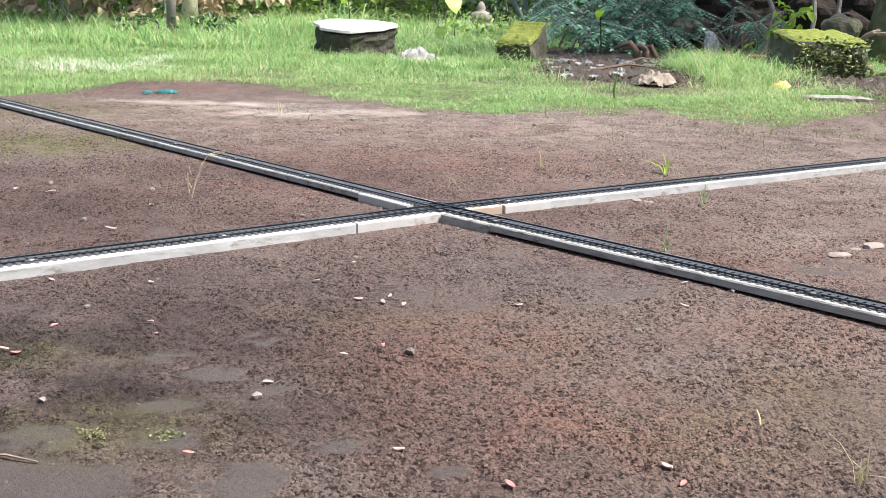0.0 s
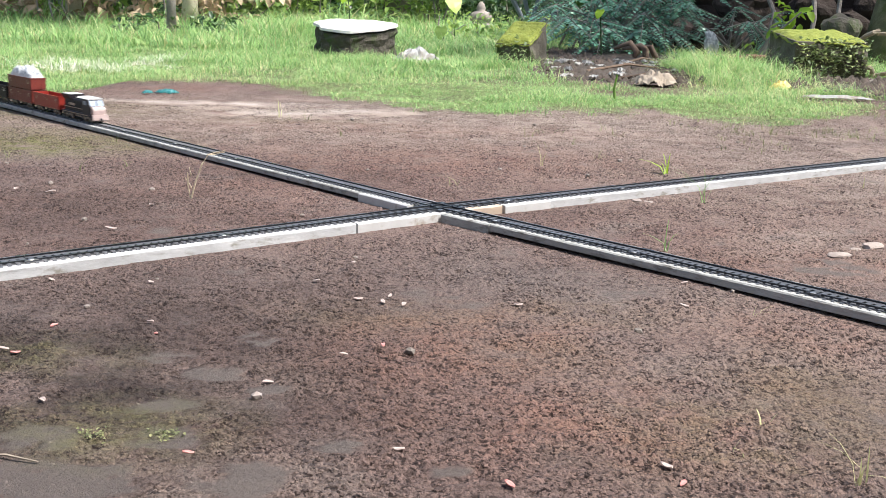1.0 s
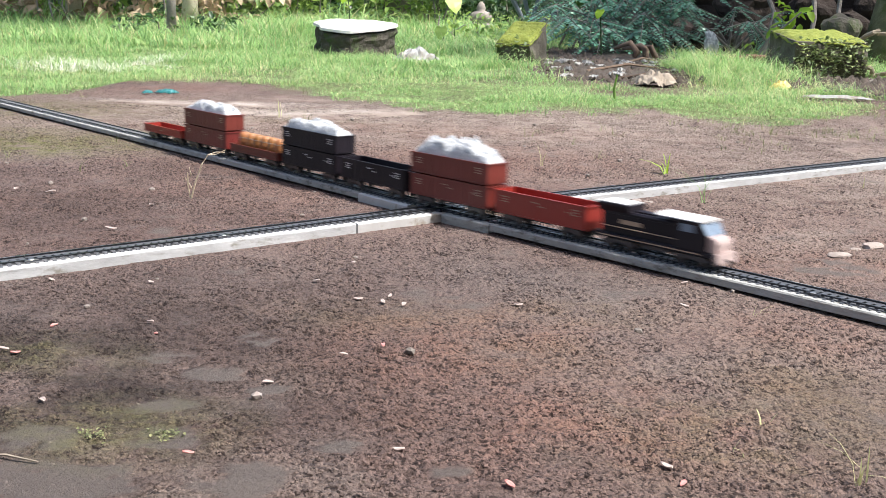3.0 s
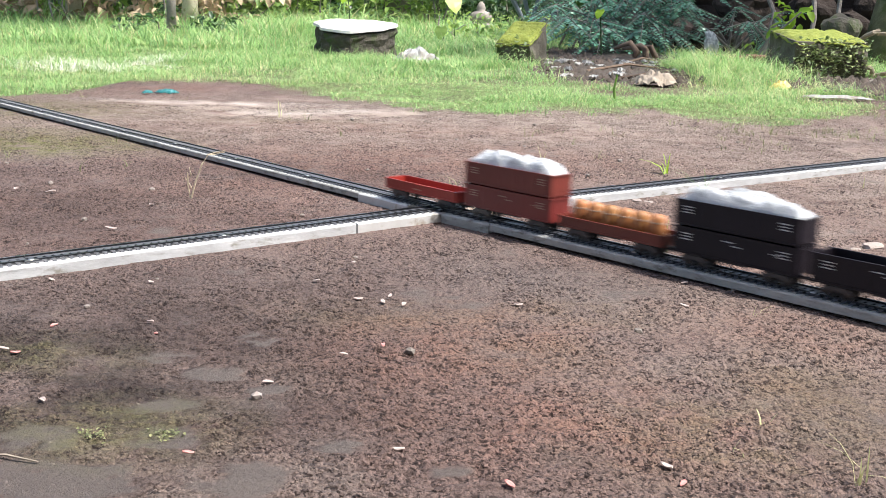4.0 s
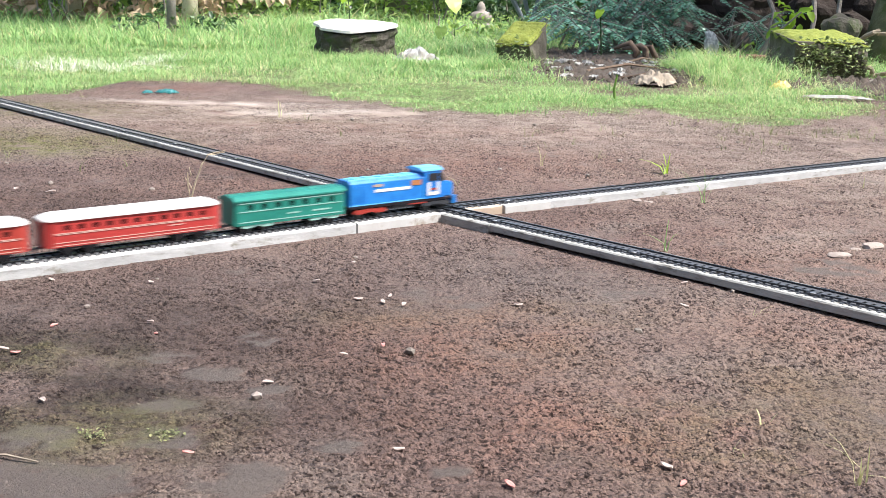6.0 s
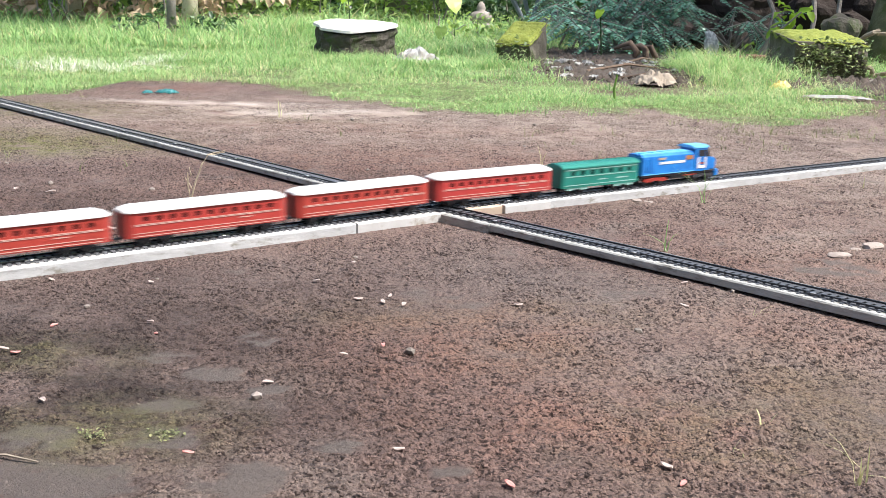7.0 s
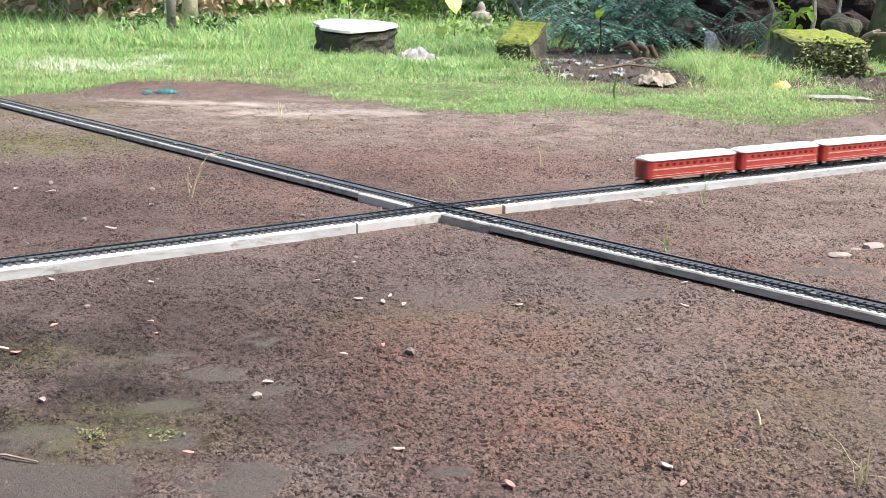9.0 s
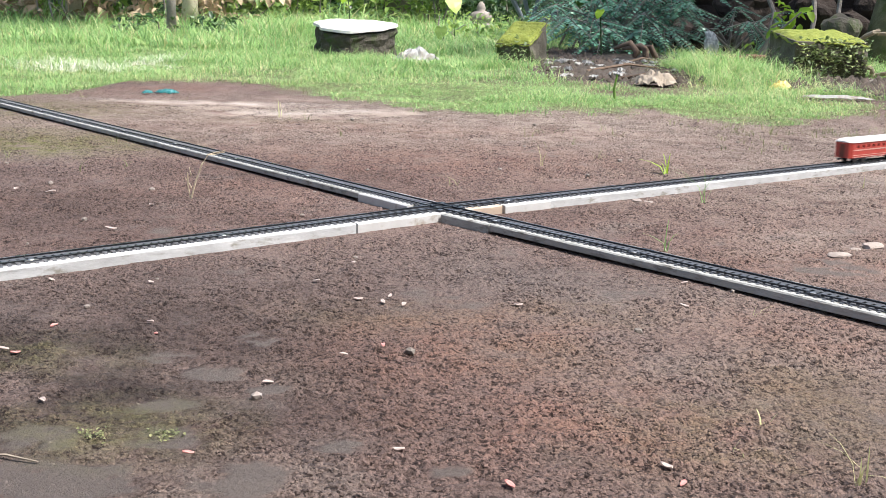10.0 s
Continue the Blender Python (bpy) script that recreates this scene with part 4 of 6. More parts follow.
for k in range(4):
    c = coach if k == 0 else copy_thing(coach, Matrix.Translation((0, 0, -1)))
    RIDES.append((c, "B", COACH_REAR, 0.0815 + 0.177 * k, 0.0))
green_coach(0.7715)
blue_locomotive(0.9095)
# ---- grass, plants and the things round the edge of the yard ----
GRASS_GREEN = surface("grass_blade", (0.20, 0.375, 0.115), (0.39, 0.59, 0.23), 0.3, 0.5, bump=0, islands=0.30, trans=0.4)
GRASS_DRY = surface("dry_grass_blade", (0.50, 0.49, 0.23), (0.66, 0.65, 0.38), 0.3, 0.6, bump=0, islands=0.3, trans=0.3)
LEAF_BRIGHT = surface("bright_leaf", (0.21, 0.35, 0.07), (0.44, 0.57, 0.18), 0.2, 0.4, bump=0, islands=0.4, trans=0.45)
LEAF_DARK = surface("dark_leaf", (0.030, 0.075, 0.025), (0.07, 0.14, 0.045), 0.2, 0.4, bump=0, islands=0.4, trans=0.2)
LEAF_TEAL = surface("blue_green_leaflet", (0.085, 0.25, 0.165), (0.24, 0.47, 0.33), 0.2, 0.3, bump=0, islands=0.3, trans=0.2)
LEAF_LIME = surface("lime_leaf", (0.30, 0.50, 0.03), (0.46, 0.66, 0.06), 0.1, 0.4, bump=0, islands=0.1, trans=0.4)
LEAF_DEAD = surface("dead_leaf", (0.24, 0.16, 0.10), (0.56, 0.44, 0.30), 0.2, 0.8, bump=0, islands=0.35, trans=0.15)
BARK = surface("grey_bark", (0.17, 0.15, 0.135), (0.36, 0.325, 0.295), 0.03, 0.9, bump=0.8, dist=0.006, fine=0.006)
BARK_GREEN = surface("mossy_bark", (0.11, 0.10, 0.06), (0.26, 0.24, 0.15), 0.05, 0.9, bump=0.8, dist=0.008, fine=0.008, dirt=(0.10, 0.12, 0.04), dirt_at=(0.5, 0.65), dirt_size=0.08)
PALE_STEM = surface("pale_banana_stem", (0.38, 0.33, 0.22), (0.66, 0.62, 0.48), 0.06, 0.6, bump=0.3, dist=0.003, dirt=(0.20, 0.11, 0.05), dirt_at=(0.55, 0.68), dirt_size=0.06)
STUMP_TOP = surface("pale_cut_top", (0.58, 0.57, 0.54), (0.74, 0.73, 0.70), 0.08, 0.6, bump=0.3, dist=0.002, dirt=(0.5, 0.46, 0.38), dirt_at=(0.6, 0.8), dirt_size=0.05)
STUMP_SIDE = surface("dark_rough_side", (0.030, 0.026, 0.020), (0.12, 0.105, 0.085), 0.03, 0.95, bump=1.0, dist=0.01, fine=0.005, dirt=(0.06, 0.085, 0.03), dirt_at=(0.52, 0.66), dirt_size=0.05)
BLOCK_STONE = surface("damp_old_block", (0.065, 0.058, 0.045), (0.19, 0.17, 0.135), 0.05, 0.95, bump=1.0, dist=0.006, fine=0.005, dirt=(0.055, 0.075, 0.025), dirt_at=(0.48, 0.62), dirt_size=0.05)
MOSS = surface("bright_moss", (0.15, 0.19, 0.03), (0.29, 0.32, 0.06), 0.02, 0.95, bump=1.0, dist=0.006, fine=0.003, dirt=(0.14, 0.17, 0.03), dirt_at=(0.56, 0.7), dirt_size=0.04)
# Brown rock made almost black: the shade of overhead trees is in the colour.
ROCK = surface("dark_shaded_rock", (0.018, 0.013, 0.010), (0.052, 0.036, 0.028), 0.08, 0.95, bump=0.9, dist=0.01, fine=0.01)
BRICK = surface("old_red_brick", (0.12, 0.045, 0.032), (0.19, 0.07, 0.05), 0.04, 0.9, bump=0.6, dist=0.002, fine=0.004)
DARK_SOIL = surface("dark_damp_soil", (0.045, 0.034, 0.027), (0.10, 0.078, 0.062), 0.03, 0.95, bump=0.8, dist=0.004, fine=0.004, islands=0.3)
PALE_STONE = surface("pale_flat_stone", (0.28, 0.235, 0.205), (0.40, 0.345, 0.31), 0.01, 0.9, bump=0.4, dist=0.001)
STALK = surface("dry_brown_stalk", (0.44, 0.36, 0.26), (0.60, 0.51, 0.38), 0.02, 0.8, bump=0.2, dist=0.0003)
# Almost white blades: the glare of sunlit grass put into the colour.
SUN_PATCH_GRASS = surface("sun_patch_blade", (0.74, 0.73, 0.62), (0.86, 0.85, 0.76), 0.3, 0.6, bump=0, islands=0.12, trans=0.3)
STONE_CHIP = surface("pale_stone_chip", (0.20, 0.17, 0.15), (0.34, 0.30, 0.27), 0.02, 0.9, bump=0.4, dist=0.001, objects=0.2)
PETAL_WHITE = surface("pale_petal", (0.46, 0.35, 0.32), (0.62, 0.55, 0.51), 0.004, 0.5, bump=0.1, dist=0.0003, dirt=(0.66, 0.20, 0.20), dirt_at=(0.56, 0.7), dirt_size=0.008, trans=0.2)
PETAL_PINK = surface("pink_petal", (0.62, 0.20, 0.18), (0.80, 0.50, 0.46), 0.004, 0.5, bump=0.1, dist=0.0003, trans=0.2)
LITTER_WHITE = surface("white_plastic_film", (0.26, 0.26, 0.245), (0.50, 0.50, 0.48), 0.03, 0.35, bump=0.5, dist=0.003, dirt=(0.22, 0.18, 0.14), dirt_at=(0.48, 0.66), dirt_size=0.03)
CLOTH = surface("dirty_beige_cloth", (0.22, 0.18, 0.135), (0.40, 0.345, 0.28), 0.03, 0.9, bump=0.6, dist=0.003, fine=0.003)
TEAL = surface("teal_plastic", (0.010, 0.11, 0.115), (0.03, 0.22, 0.225), 0.02, 0.35, bump=0.3, dist=0.002)
YELLOW = surface("yellow_wrapper", (0.55, 0.42, 0.08), (0.70, 0.58, 0.22), 0.03, 0.4, bump=0.3, dist=0.002)
GREY_FRAME = surface("grey_blue_plastic", (0.14, 0.16, 0.19), (0.25, 0.28, 0.32), 0.04, 0.5, bump=0.2, dist=0.001)
NET = surface("clear_grey_film", (0.30, 0.34, 0.36), (0.60, 0.64, 0.66), 0.012, 0.4, bump=0.4, dist=0.003, trans=0.5)
RUBBER = surface("dusty_ring", (0.26, 0.21, 0.15), (0.40, 0.34, 0.26), 0.03, 0.8, bump=0.3, dist=0.001)
WOOD_ROOT = surface("driftwood", (0.10, 0.065, 0.045), (0.22, 0.155, 0.11), 0.03, 0.9, bump=0.6, dist=0.003, fine=0.004)


SEEDLING = surface("seedling_blade", (0.17, 0.19, 0.08), (0.29, 0.30, 0.15), 0.1, 0.6, bump=0, islands=0.35, trans=0.3)
CREEPER = surface("pale_creeper_leaf", (0.16, 0.22, 0.07), (0.36, 0.43, 0.20), 0.1, 0.5, bump=0, islands=0.4, trans=0.3)


def raw_mesh(name, co, faces_n, index, material, smooth=False):
    """A mesh from arrays: points, corners per face, corner indices."""
    me = bpy.data.meshes.new(name)
    me.vertices.add(len(co))
    me.vertices.foreach_set("co", np.asarray(co, np.float32).ravel())
    index = np.asarray(index, np.int32).ravel()
    me.loops.add(len(index))
    me.loops.foreach_set("vertex_index", index)
    count = len(index) // faces_n
    me.polygons.add(count)
    me.polygons.foreach_set("loop_start", np.arange(0, len(index), faces_n, dtype=np.int32))
    if smooth:
        me.polygons.foreach_set("use_smooth", np.ones(count, bool))
    me.update(calc_edges=True)
    me.materials.append(material)
    return me


def unit(v):
    return v / np.maximum(np.linalg.norm(v, axis=-1, keepdims=True), 1e-9)


def blades_mesh(name, root_pts, way, height, width, droop, material):
    """Bent grass blades of three tapering steps: foot, lean direction (x, y), height, width, droop each."""
    n = len(root_pts)
    side = np.stack([-way[:, 1], way[:, 0], np.zeros(n)], -1)
    lean = np.stack([way[:, 0], way[:, 1], np.zeros(n)], -1)
    pts = []
    for f, w in ((0.0, 1.0), (0.4, 0.85), (0.75, 0.55), (1.0, 0.06)):
        up = height * (f - 0.38 * droop * f * f)
        c = root_pts + lean * (height * droop * f * f * 0.95)[:, None]
        c = c + np.stack([np.zeros(n), np.zeros(n), up], -1)
        pts += [c - side * (width * w / 2)[:, None], c + side * (width * w / 2)[:, None]]
    co = np.stack(pts, 1).reshape(-1, 3)
    base = (np.arange(n) * 8)[:, None]
    quad = np.array([0, 1, 3, 2, 2, 3, 5, 4, 4, 5, 7, 6])
    return raw_mesh(name, co, 4, base + quad, material)


def leaves_mesh(name, base_pts, way, length, width, material, fold=0.25, curl=0.3, seed=0):
    """Leaves of eight triangles: a stalk end, two halves folded at the midrib, a drooping tip."""
    rng = np.random.default_rng(seed)
    n = len(base_pts)
    way = unit(way)
    ref = np.tile(np.array([0.0, 0.0, 1.0]), (n, 1)) + rng.normal(0, 0.35, (n, 3))
    side = unit(np.cross(way, ref))
    up = np.cross(side, way)
    L, W = length[:, None], width[:, None]
    mid = [base_pts, base_pts + way * L * 0.35 + up * L * 0.05, base_pts + way * L * 0.7 - up * L * curl * 0.12, base_pts + way * L - up * L * curl * 0.45]
    a, b = mid[1], mid[2]
    pts = [mid[0], mid[1], mid[2], mid[3], a - side * W * 0.48 + up * W * fold, a + side * W * 0.48 + up * W * fold, b - side * W * 0.40 + up * W * fold * 0.8, b + side * W * 0.40 + up * W * fold * 0.8]
    co = np.stack(pts, 1).reshape(-1, 3)
    tri = np.array([0, 1, 4, 0, 5, 1, 4, 1, 6, 1, 2, 6, 1, 5, 7, 1, 7, 2, 6, 2, 3, 2, 7, 3])
    return raw_mesh(name, co, 3, (np.arange(n) * 8)[:, None] + tri, material)


def build_grass():
    rng = np.random.default_rng(4)
    bands = ((1.0, 2.0, 66000, 1.3, 0.024, 0.0015), (2.0, 3.4, 60000, 1.9, 0.042, 0.0024), (3.4, 5.4, 32000, 2.8, 0.085, 0.0046), (5.4, 9.5, 22000, 4.4, 0.15, 0.0085))
    for kind, material, share in (("fresh", GRASS_GREEN, 0.80), ("dry", GRASS_DRY, 0.17), ("sun_patch", SUN_PATCH_GRASS, 0.10)):
        feet, ways, hs, ws, dr = [], [], [], [], []
        for y0, y1, count, reach, height, width in bands:
            n = int(count * share)
            x, y = rng.uniform(-reach, reach, n * 2), rng.uniform(y0, y1, n * 2)
            if kind == "sun_patch":
                x, y = rng.uniform(-1.45, -0.70, n * 2), rng.uniform(1.9, 2.8, n * 2) + (0 if y0 == 2.0 else 50)
            dens = grass_density(x, y)
            strawy = np.maximum(blob(x, y, 0.90, 2.2, 0.26, 0.9), 0.6 * blob(x, y, -0.6, 1.95, 0.7, 0.25))
            dens = dens * (1 + 9 * strawy) if kind == "dry" else dens * (1 - 0.35 * strawy)
            # where sunlight on the grass is painted with white blades
            if kind == "sun_patch":
                dens = 1.6 * np.maximum(blob(x, y, -1.08, 2.22, 0.22, 0.20), 0.8 * blob(x, y, -0.98, 2.45, 0.10, 0.25)) * (0.6 + 0.6 * vnoise(x, y, 0.06, 21))
            keep = rng.random(n * 2) < dens
            x, y = x[keep], y[keep]
            tuft = np.clip(0.7 + 0.55 * vnoise(x, y, 0.16, 14) + 0.25 * vnoise(x, y, 0.05, 15), 0.25, 1.6)
            tuft = tuft * (1 + 1.5 * np.clip(blob(x, y, 0.95, 2.2, 0.28, 0.9), 0, 1) + 0.9 * blob(x, y, -0.42, 3.02, 0.30, 0.14) + 1.0 * blob(x, y, 0.22, 2.72, 0.16, 0.16) + 0.9 * blob(x, y, -0.80, 4.9, 0.55, 0.8))
            z = ground_height(x, y) - 0.003
            a = rng.uniform(0, math.tau, len(x))
            feet.append(np.stack([x, y, z], -1))
            ways.append(np.stack([np.cos(a), np.sin(a)], -1))
            hs.append(height * tuft * rng.uniform(0.5, 1.35, len(x)) * (1.15 if kind == "dry" else 1.0))
            ws.append(width * rng.uniform(0.6, 1.25, len(x)) * (0.7 if kind == "dry" else 1.0))
            dr.append(rng.uniform(0.5, 2.2, len(x)))
        me = blades_mesh("grass", np.concatenate(feet), np.concatenate(ways), np.concatenate(hs), np.concatenate(ws), np.concatenate(dr), material)
        label = {"fresh": "bright green lawn grass along the edge of the yard", "dry": "pale dry grass stalks among the green grass", "sun_patch": "patch of grass blades whitened to paint sunlight"}[kind]
        tagged(new("grass", me), label, "grass", kind="stuff")


def build_crumbs():
    """Loose soil crumbs on the bare earth."""
    rng = np.random.default_rng(7)
    parts_co, parts_ix, k = [], [], 0
    ring = np.arange(6) * math.tau / 6
    cone = np.concatenate([np.stack([np.cos(ring), np.sin(ring), np.full(6, -0.35)], -1), [[0, 0, 0.62]]])
    tri = np.array([(i, (i + 1) % 6, 6) for i in range(6)]).ravel()
    for y0, y1, reach, count, lo, hi, power in ((-0.76, -0.35, 0.36, 120000, 0.0003, 0.0012, 2.0), (-0.76, -0.35, 0.36, 500, 0.0012, 0.0024, 2.5),
                                                (-0.35, 0.2, 0.56, 80000, 0.0005, 0.0016, 2.2), (-0.35, 0.2, 0.56, 500, 0.0014, 0.003, 2.5),
                                                (0.2, 1.25, 0.95, 24000, 0.0007, 0.0024, 2.6), (1.25, 1.8, 1.2, 2000, 0.0014, 0.0026, 2.6)):
        x, y = rng.uniform(-reach, reach, count), rng.uniform(y0, y1, count)
        keep = (rng.random(count) < np.clip(looseness(x, y) * 1.0 - 0.2, 0.03, 1)) & (off_track(x, y) > 0.0235)
        x, y = x[keep], y[keep]
        n = len(x)
        r = lo + (hi - lo) * rng.random(n) ** power
        z = ground_height(x, y) + r * 0.2
        q = cone[None] * (1 + rng.uniform(-0.28, 0.28, (n, 7, 1))) + rng.uniform(-0.2, 0.2, (n, 7, 3))
        a = rng.uniform(0, math.tau, n)
        ca, sa = np.cos(a)[:, None], np.sin(a)[:, None]
        q = np.stack([q[..., 0] * ca - q[..., 1] * sa, q[..., 0] * sa + q[..., 1] * ca, q[..., 2]], -1)
        q = q * r[:, None, None] * np.array([0.95, 0.95, 1.05])
        parts_co.append((q + np.stack([x, y, z], -1)[:, None]).reshape(-1, 3))
        parts_ix.append((k + np.arange(n) * 7)[:, None] + tri)
        k += n * 7
    me = raw_mesh("soil_crumbs", np.concatenate(parts_co), 3, np.concatenate([p.ravel() for p in parts_ix]), CRUMB, smooth=True)
    spots = np.concatenate(parts_co)
    soil_marks(me, spots[:, 0], spots[:, 1])
    tagged(new("soil_crumbs", me), "loose reddish-brown soil crumbs on the earth", "soil", kind="stuff")


def lump(rx, ry, rz, seed, rough=0.25, cuts=2):
    b = bmesh.new()
    bmesh.ops.create_icosphere(b, subdivisions=cuts, radius=1)
    for v in b.verts:
        n = noise.noise(v.co * 1.3 + Vector((seed, seed * 2, 0))) * rough + noise.noise(v.co * 3.1 + Vector((0, seed, seed))) * rough * 0.5
        v.co = Vector((v.co.x * rx, v.co.y * ry, v.co.z * rz)) * (1 + n)
    return b


def rough_block(w, d, h, seed, tilt=0.0, jag=0.012, n=9):
    """An upright weathered block with uneven sides; its top is lower at the front by the tilt."""
    b = bmesh.new()
    bmesh.ops.create_cube(b, size=1)
    bmesh.ops.subdivide_edges(b, edges=b.edges[:], cuts=n, use_grid_fill=True)
    for v in b.verts:
        c = v.co.copy()
        top = h + tilt * c.y
        v.co = Vector((c.x * w, c.y * d, (c.z + 0.5) * top))
        amount = jag * (1 if c.z < 0.45 else 0.35)
        v.co += Vector((noise.noise(v.co * 22 + Vector((seed, 0, 0))), noise.noise(v.co * 22 + Vector((0, seed, 0))), 0.4 * noise.noise(v.co * 18))) * amount
    return b


def stump():
    root = thing("tree_stump", pose(-0.372, 3.24, 0), "low dark stump with a pale flat sunlit top", "stump")
    outline = []
    for k in range(28):
        a = k * math.tau / 28
        r = 1 + 0.10 * math.sin(3 * a + 0.6) + 0.05 * math.sin(7 * a)
        outline.append((0.158 * r * math.cos(a), 0.120 * r * math.sin(a)))

    def top_z(y):
        return 0.120 + 0.16 * y

    b = bmesh.new()
    levels = 9
    rings = []
    for i in range(levels):
        f = i / (levels - 1)
        flare = 0.93 + 0.05 * (1 - f) + 0.02 * math.sin(f * 9)
        ring = []
        for k, (x, y) in enumerate(outline):
            j = 1 + 0.10 * noise.noise((x * 30, y * 30, f * 5))
            ring.append(b.verts.new((x * flare * j, y * flare * j, -0.01 + (top_z(y) - 0.004) * f)))
        rings.append(ring)
    for p, q in zip(rings, rings[1:]):
        for k in range(28):
            b.faces.new((p[k], p[(k + 1) % 28], q[(k + 1) % 28], q[k]))
    b.faces.new(rings[-1])
    part("trunk", b, STUMP_SIDE, root, "dark rough fissured side")
    b = bmesh.new()
    low = [b.verts.new((x, y, top_z(y) - 0.006)) for x, y in outline]
    high = [b.verts.new((x * 0.99, y * 0.99, top_z(y) + 0.004)) for x, y in outline]
    for k in range(28):
        b.faces.new((low[k], low[(k + 1) % 28], high[(k + 1) % 28], high[k]))
    b.faces.new(high), b.faces.new(low[::-1])
    part("cut_top", b, STUMP_TOP, root, "pale smooth cut top")


def moss_cap(w, d, z, tilt, seed, thick=0.014, hang=0.02):
    """A cushion of moss that lies on a block and hangs a little over its rim."""
    b = bmesh.new()
    nx, ny = 34, 22
    grid = [[None] * (ny + 1) for _ in range(nx + 1)]
    for i in range(nx + 1):
        for j in range(ny + 1):
            u, v = 2 * i / nx - 1, 2 * j / ny - 1
            e = max(abs(u), abs(v))
            x, y = u * w / 2, v * d / 2
            up = thick * (0.45 + 0.35 * noise.noise((x * 30, y * 30, seed)) + 0.30 * noise.noise((x * 140, y * 140, seed)))
            drop = hang * max(0.0, e - 0.86) / 0.14 * (0.6 + 0.8 * noise.noise((x * 30 + seed, y * 30, 1)))
            grid[i][j] = b.verts.new((x * (1 + 0.02 * noise.noise((x * 40, y * 40, 7))), y, z + tilt * y / d + up * (1.15 - e ** 6) - drop))
    for i in range(nx):
        for j in range(ny):
            b.faces.new((grid[i][j], grid[i + 1][j], grid[i + 1][j + 1], grid[i][j + 1]))
    ret = bmesh.ops.extrude_face_region(b, geom=b.faces[:])
    for v in [g for g in ret["geom"] if isinstance(g, bmesh.types.BMVert)]:
        v.co.z += 0.003
    bmesh.ops.recalc_face_normals(b, faces=b.faces)
    return b


def mossy_block(name, m, w, d, h, tilt, seed, label, clumps=0):
    root = thing(name, m, label, "stone block")
    part("block", rough_block(w, d, h, seed, tilt), BLOCK_STONE, root, "damp dark weathered stone")
    part("moss", moss_cap(w * 1.03, d * 1.03, h + 0.001, tilt, seed), MOSS, root, "bright yellow-green moss cushion", smooth=True)
    rng = np.random.default_rng(seed)
    if clumps:
        n = clumps
        x = rng.uniform(-w / 2, w / 2, n)
        z = np.clip(rng.normal(0.45, 0.28, n), 0.03, 0.95) * h
        y = np.full(n, -d / 2) - rng.uniform(0.0, 0.02, n)
        way = np.stack([rng.normal(0, 0.6, n), -np.abs(rng.normal(0.7, 0.3, n)), rng.normal(0.2, 0.5, n)], -1)
        me = leaves_mesh("creeper", np.stack([x, y, z], -1), way, rng.uniform(0.008, 0.020, n), rng.uniform(0.007, 0.014, n), CREEPER, seed=seed)
        part("creeper", me, None, root, "small creeping green leaves")
    return root


def tube(points, radii, seg=8, bm=None):
    """A tapering round limb through the points."""
    b = bm or bmesh.new()
    pts = [Vector(p) for p in points]
    rings = []
    for i, p in enumerate(pts):
        d = (pts[min(i + 1, len(pts) - 1)] - pts[max(i - 1, 0)]).normalized()
        s = d.cross(Vector((0.31, 0.17, 0.93)) if abs(d.z) < 0.9 else Vector((1, 0, 0))).normalized()
        t = d.cross(s)
        rings.append([b.verts.new(p + (s * math.cos(a * math.tau / seg) + t * math.sin(a * math.tau / seg)) * radii[i]) for a in range(seg)])
    for p, q in zip(rings, rings[1:]):
        for k in range(seg):
            b.faces.new((p[k], p[(k + 1) % seg], q[(k + 1) % seg], q[k]))
    b.faces.new(rings[0][::-1]), b.faces.new(rings[-1])
    bmesh.ops.recalc_face_normals(b, faces=b.faces)
    return b


def trunk_thing(name, x, y, r, h, lean, material, label, leaf, leaf_count, seed, crown_z=1.2, flare=1.35, leaf_size=(0.06, 0.14)):
    """A tree: tapered trunk with root flare, limbs and a crown of many leaves high over the yard."""
    root = thing(name, pose(x, y, 0), label, "tree")
    rng = np.random.default_rng(seed)
    pts, rad = [], []
    for k in range(9):
        f = k / 8
        pts.append((lean * f + 0.02 * math.sin(f * 7 + seed), 0.02 * math.cos(f * 5 + seed), -0.02 + h * f))
        rad.append(r * ((flare - 1) * math.exp(-f * 9) + 1 - 0.45 * f))
    part("trunk", tube(pts, rad, 14), material, root, smooth=True)
    b = bmesh.new()
    tips = []
    for k in range(7):
        a, f = rng.uniform(0, math.tau), rng.uniform(0.55, 0.98)
        p = Vector((lean * f, 0, h * f))
        q = p + Vector((math.cos(a) * 0.45, math.sin(a) * 0.45, 0.35)) * h * 0.4
        tube([p, (p + q) / 2 + Vector((0, 0, 0.05)), q], [r * 0.35, r * 0.22, r * 0.08], 7, b)
        tips.append(q)
    part("limbs", b, material, root)
    n = leaf_count
    c = np.array([tips[i % len(tips)] for i in range(n)]) + rng.normal(0, h * 0.14, (n, 3))
    c[:, 2] = np.maximum(c[:, 2], crown_z)
    me = leaves_mesh("crown", c, rng.normal(0, 1, (n, 3)) + np.array([0, 0, -0.3]), rng.uniform(*leaf_size, n), rng.uniform(leaf_size[0] * 0.4, leaf_size[1] * 0.4, n), leaf, seed=seed)
    tagged(part("crown", me, None, root), kind="stuff")
    return root


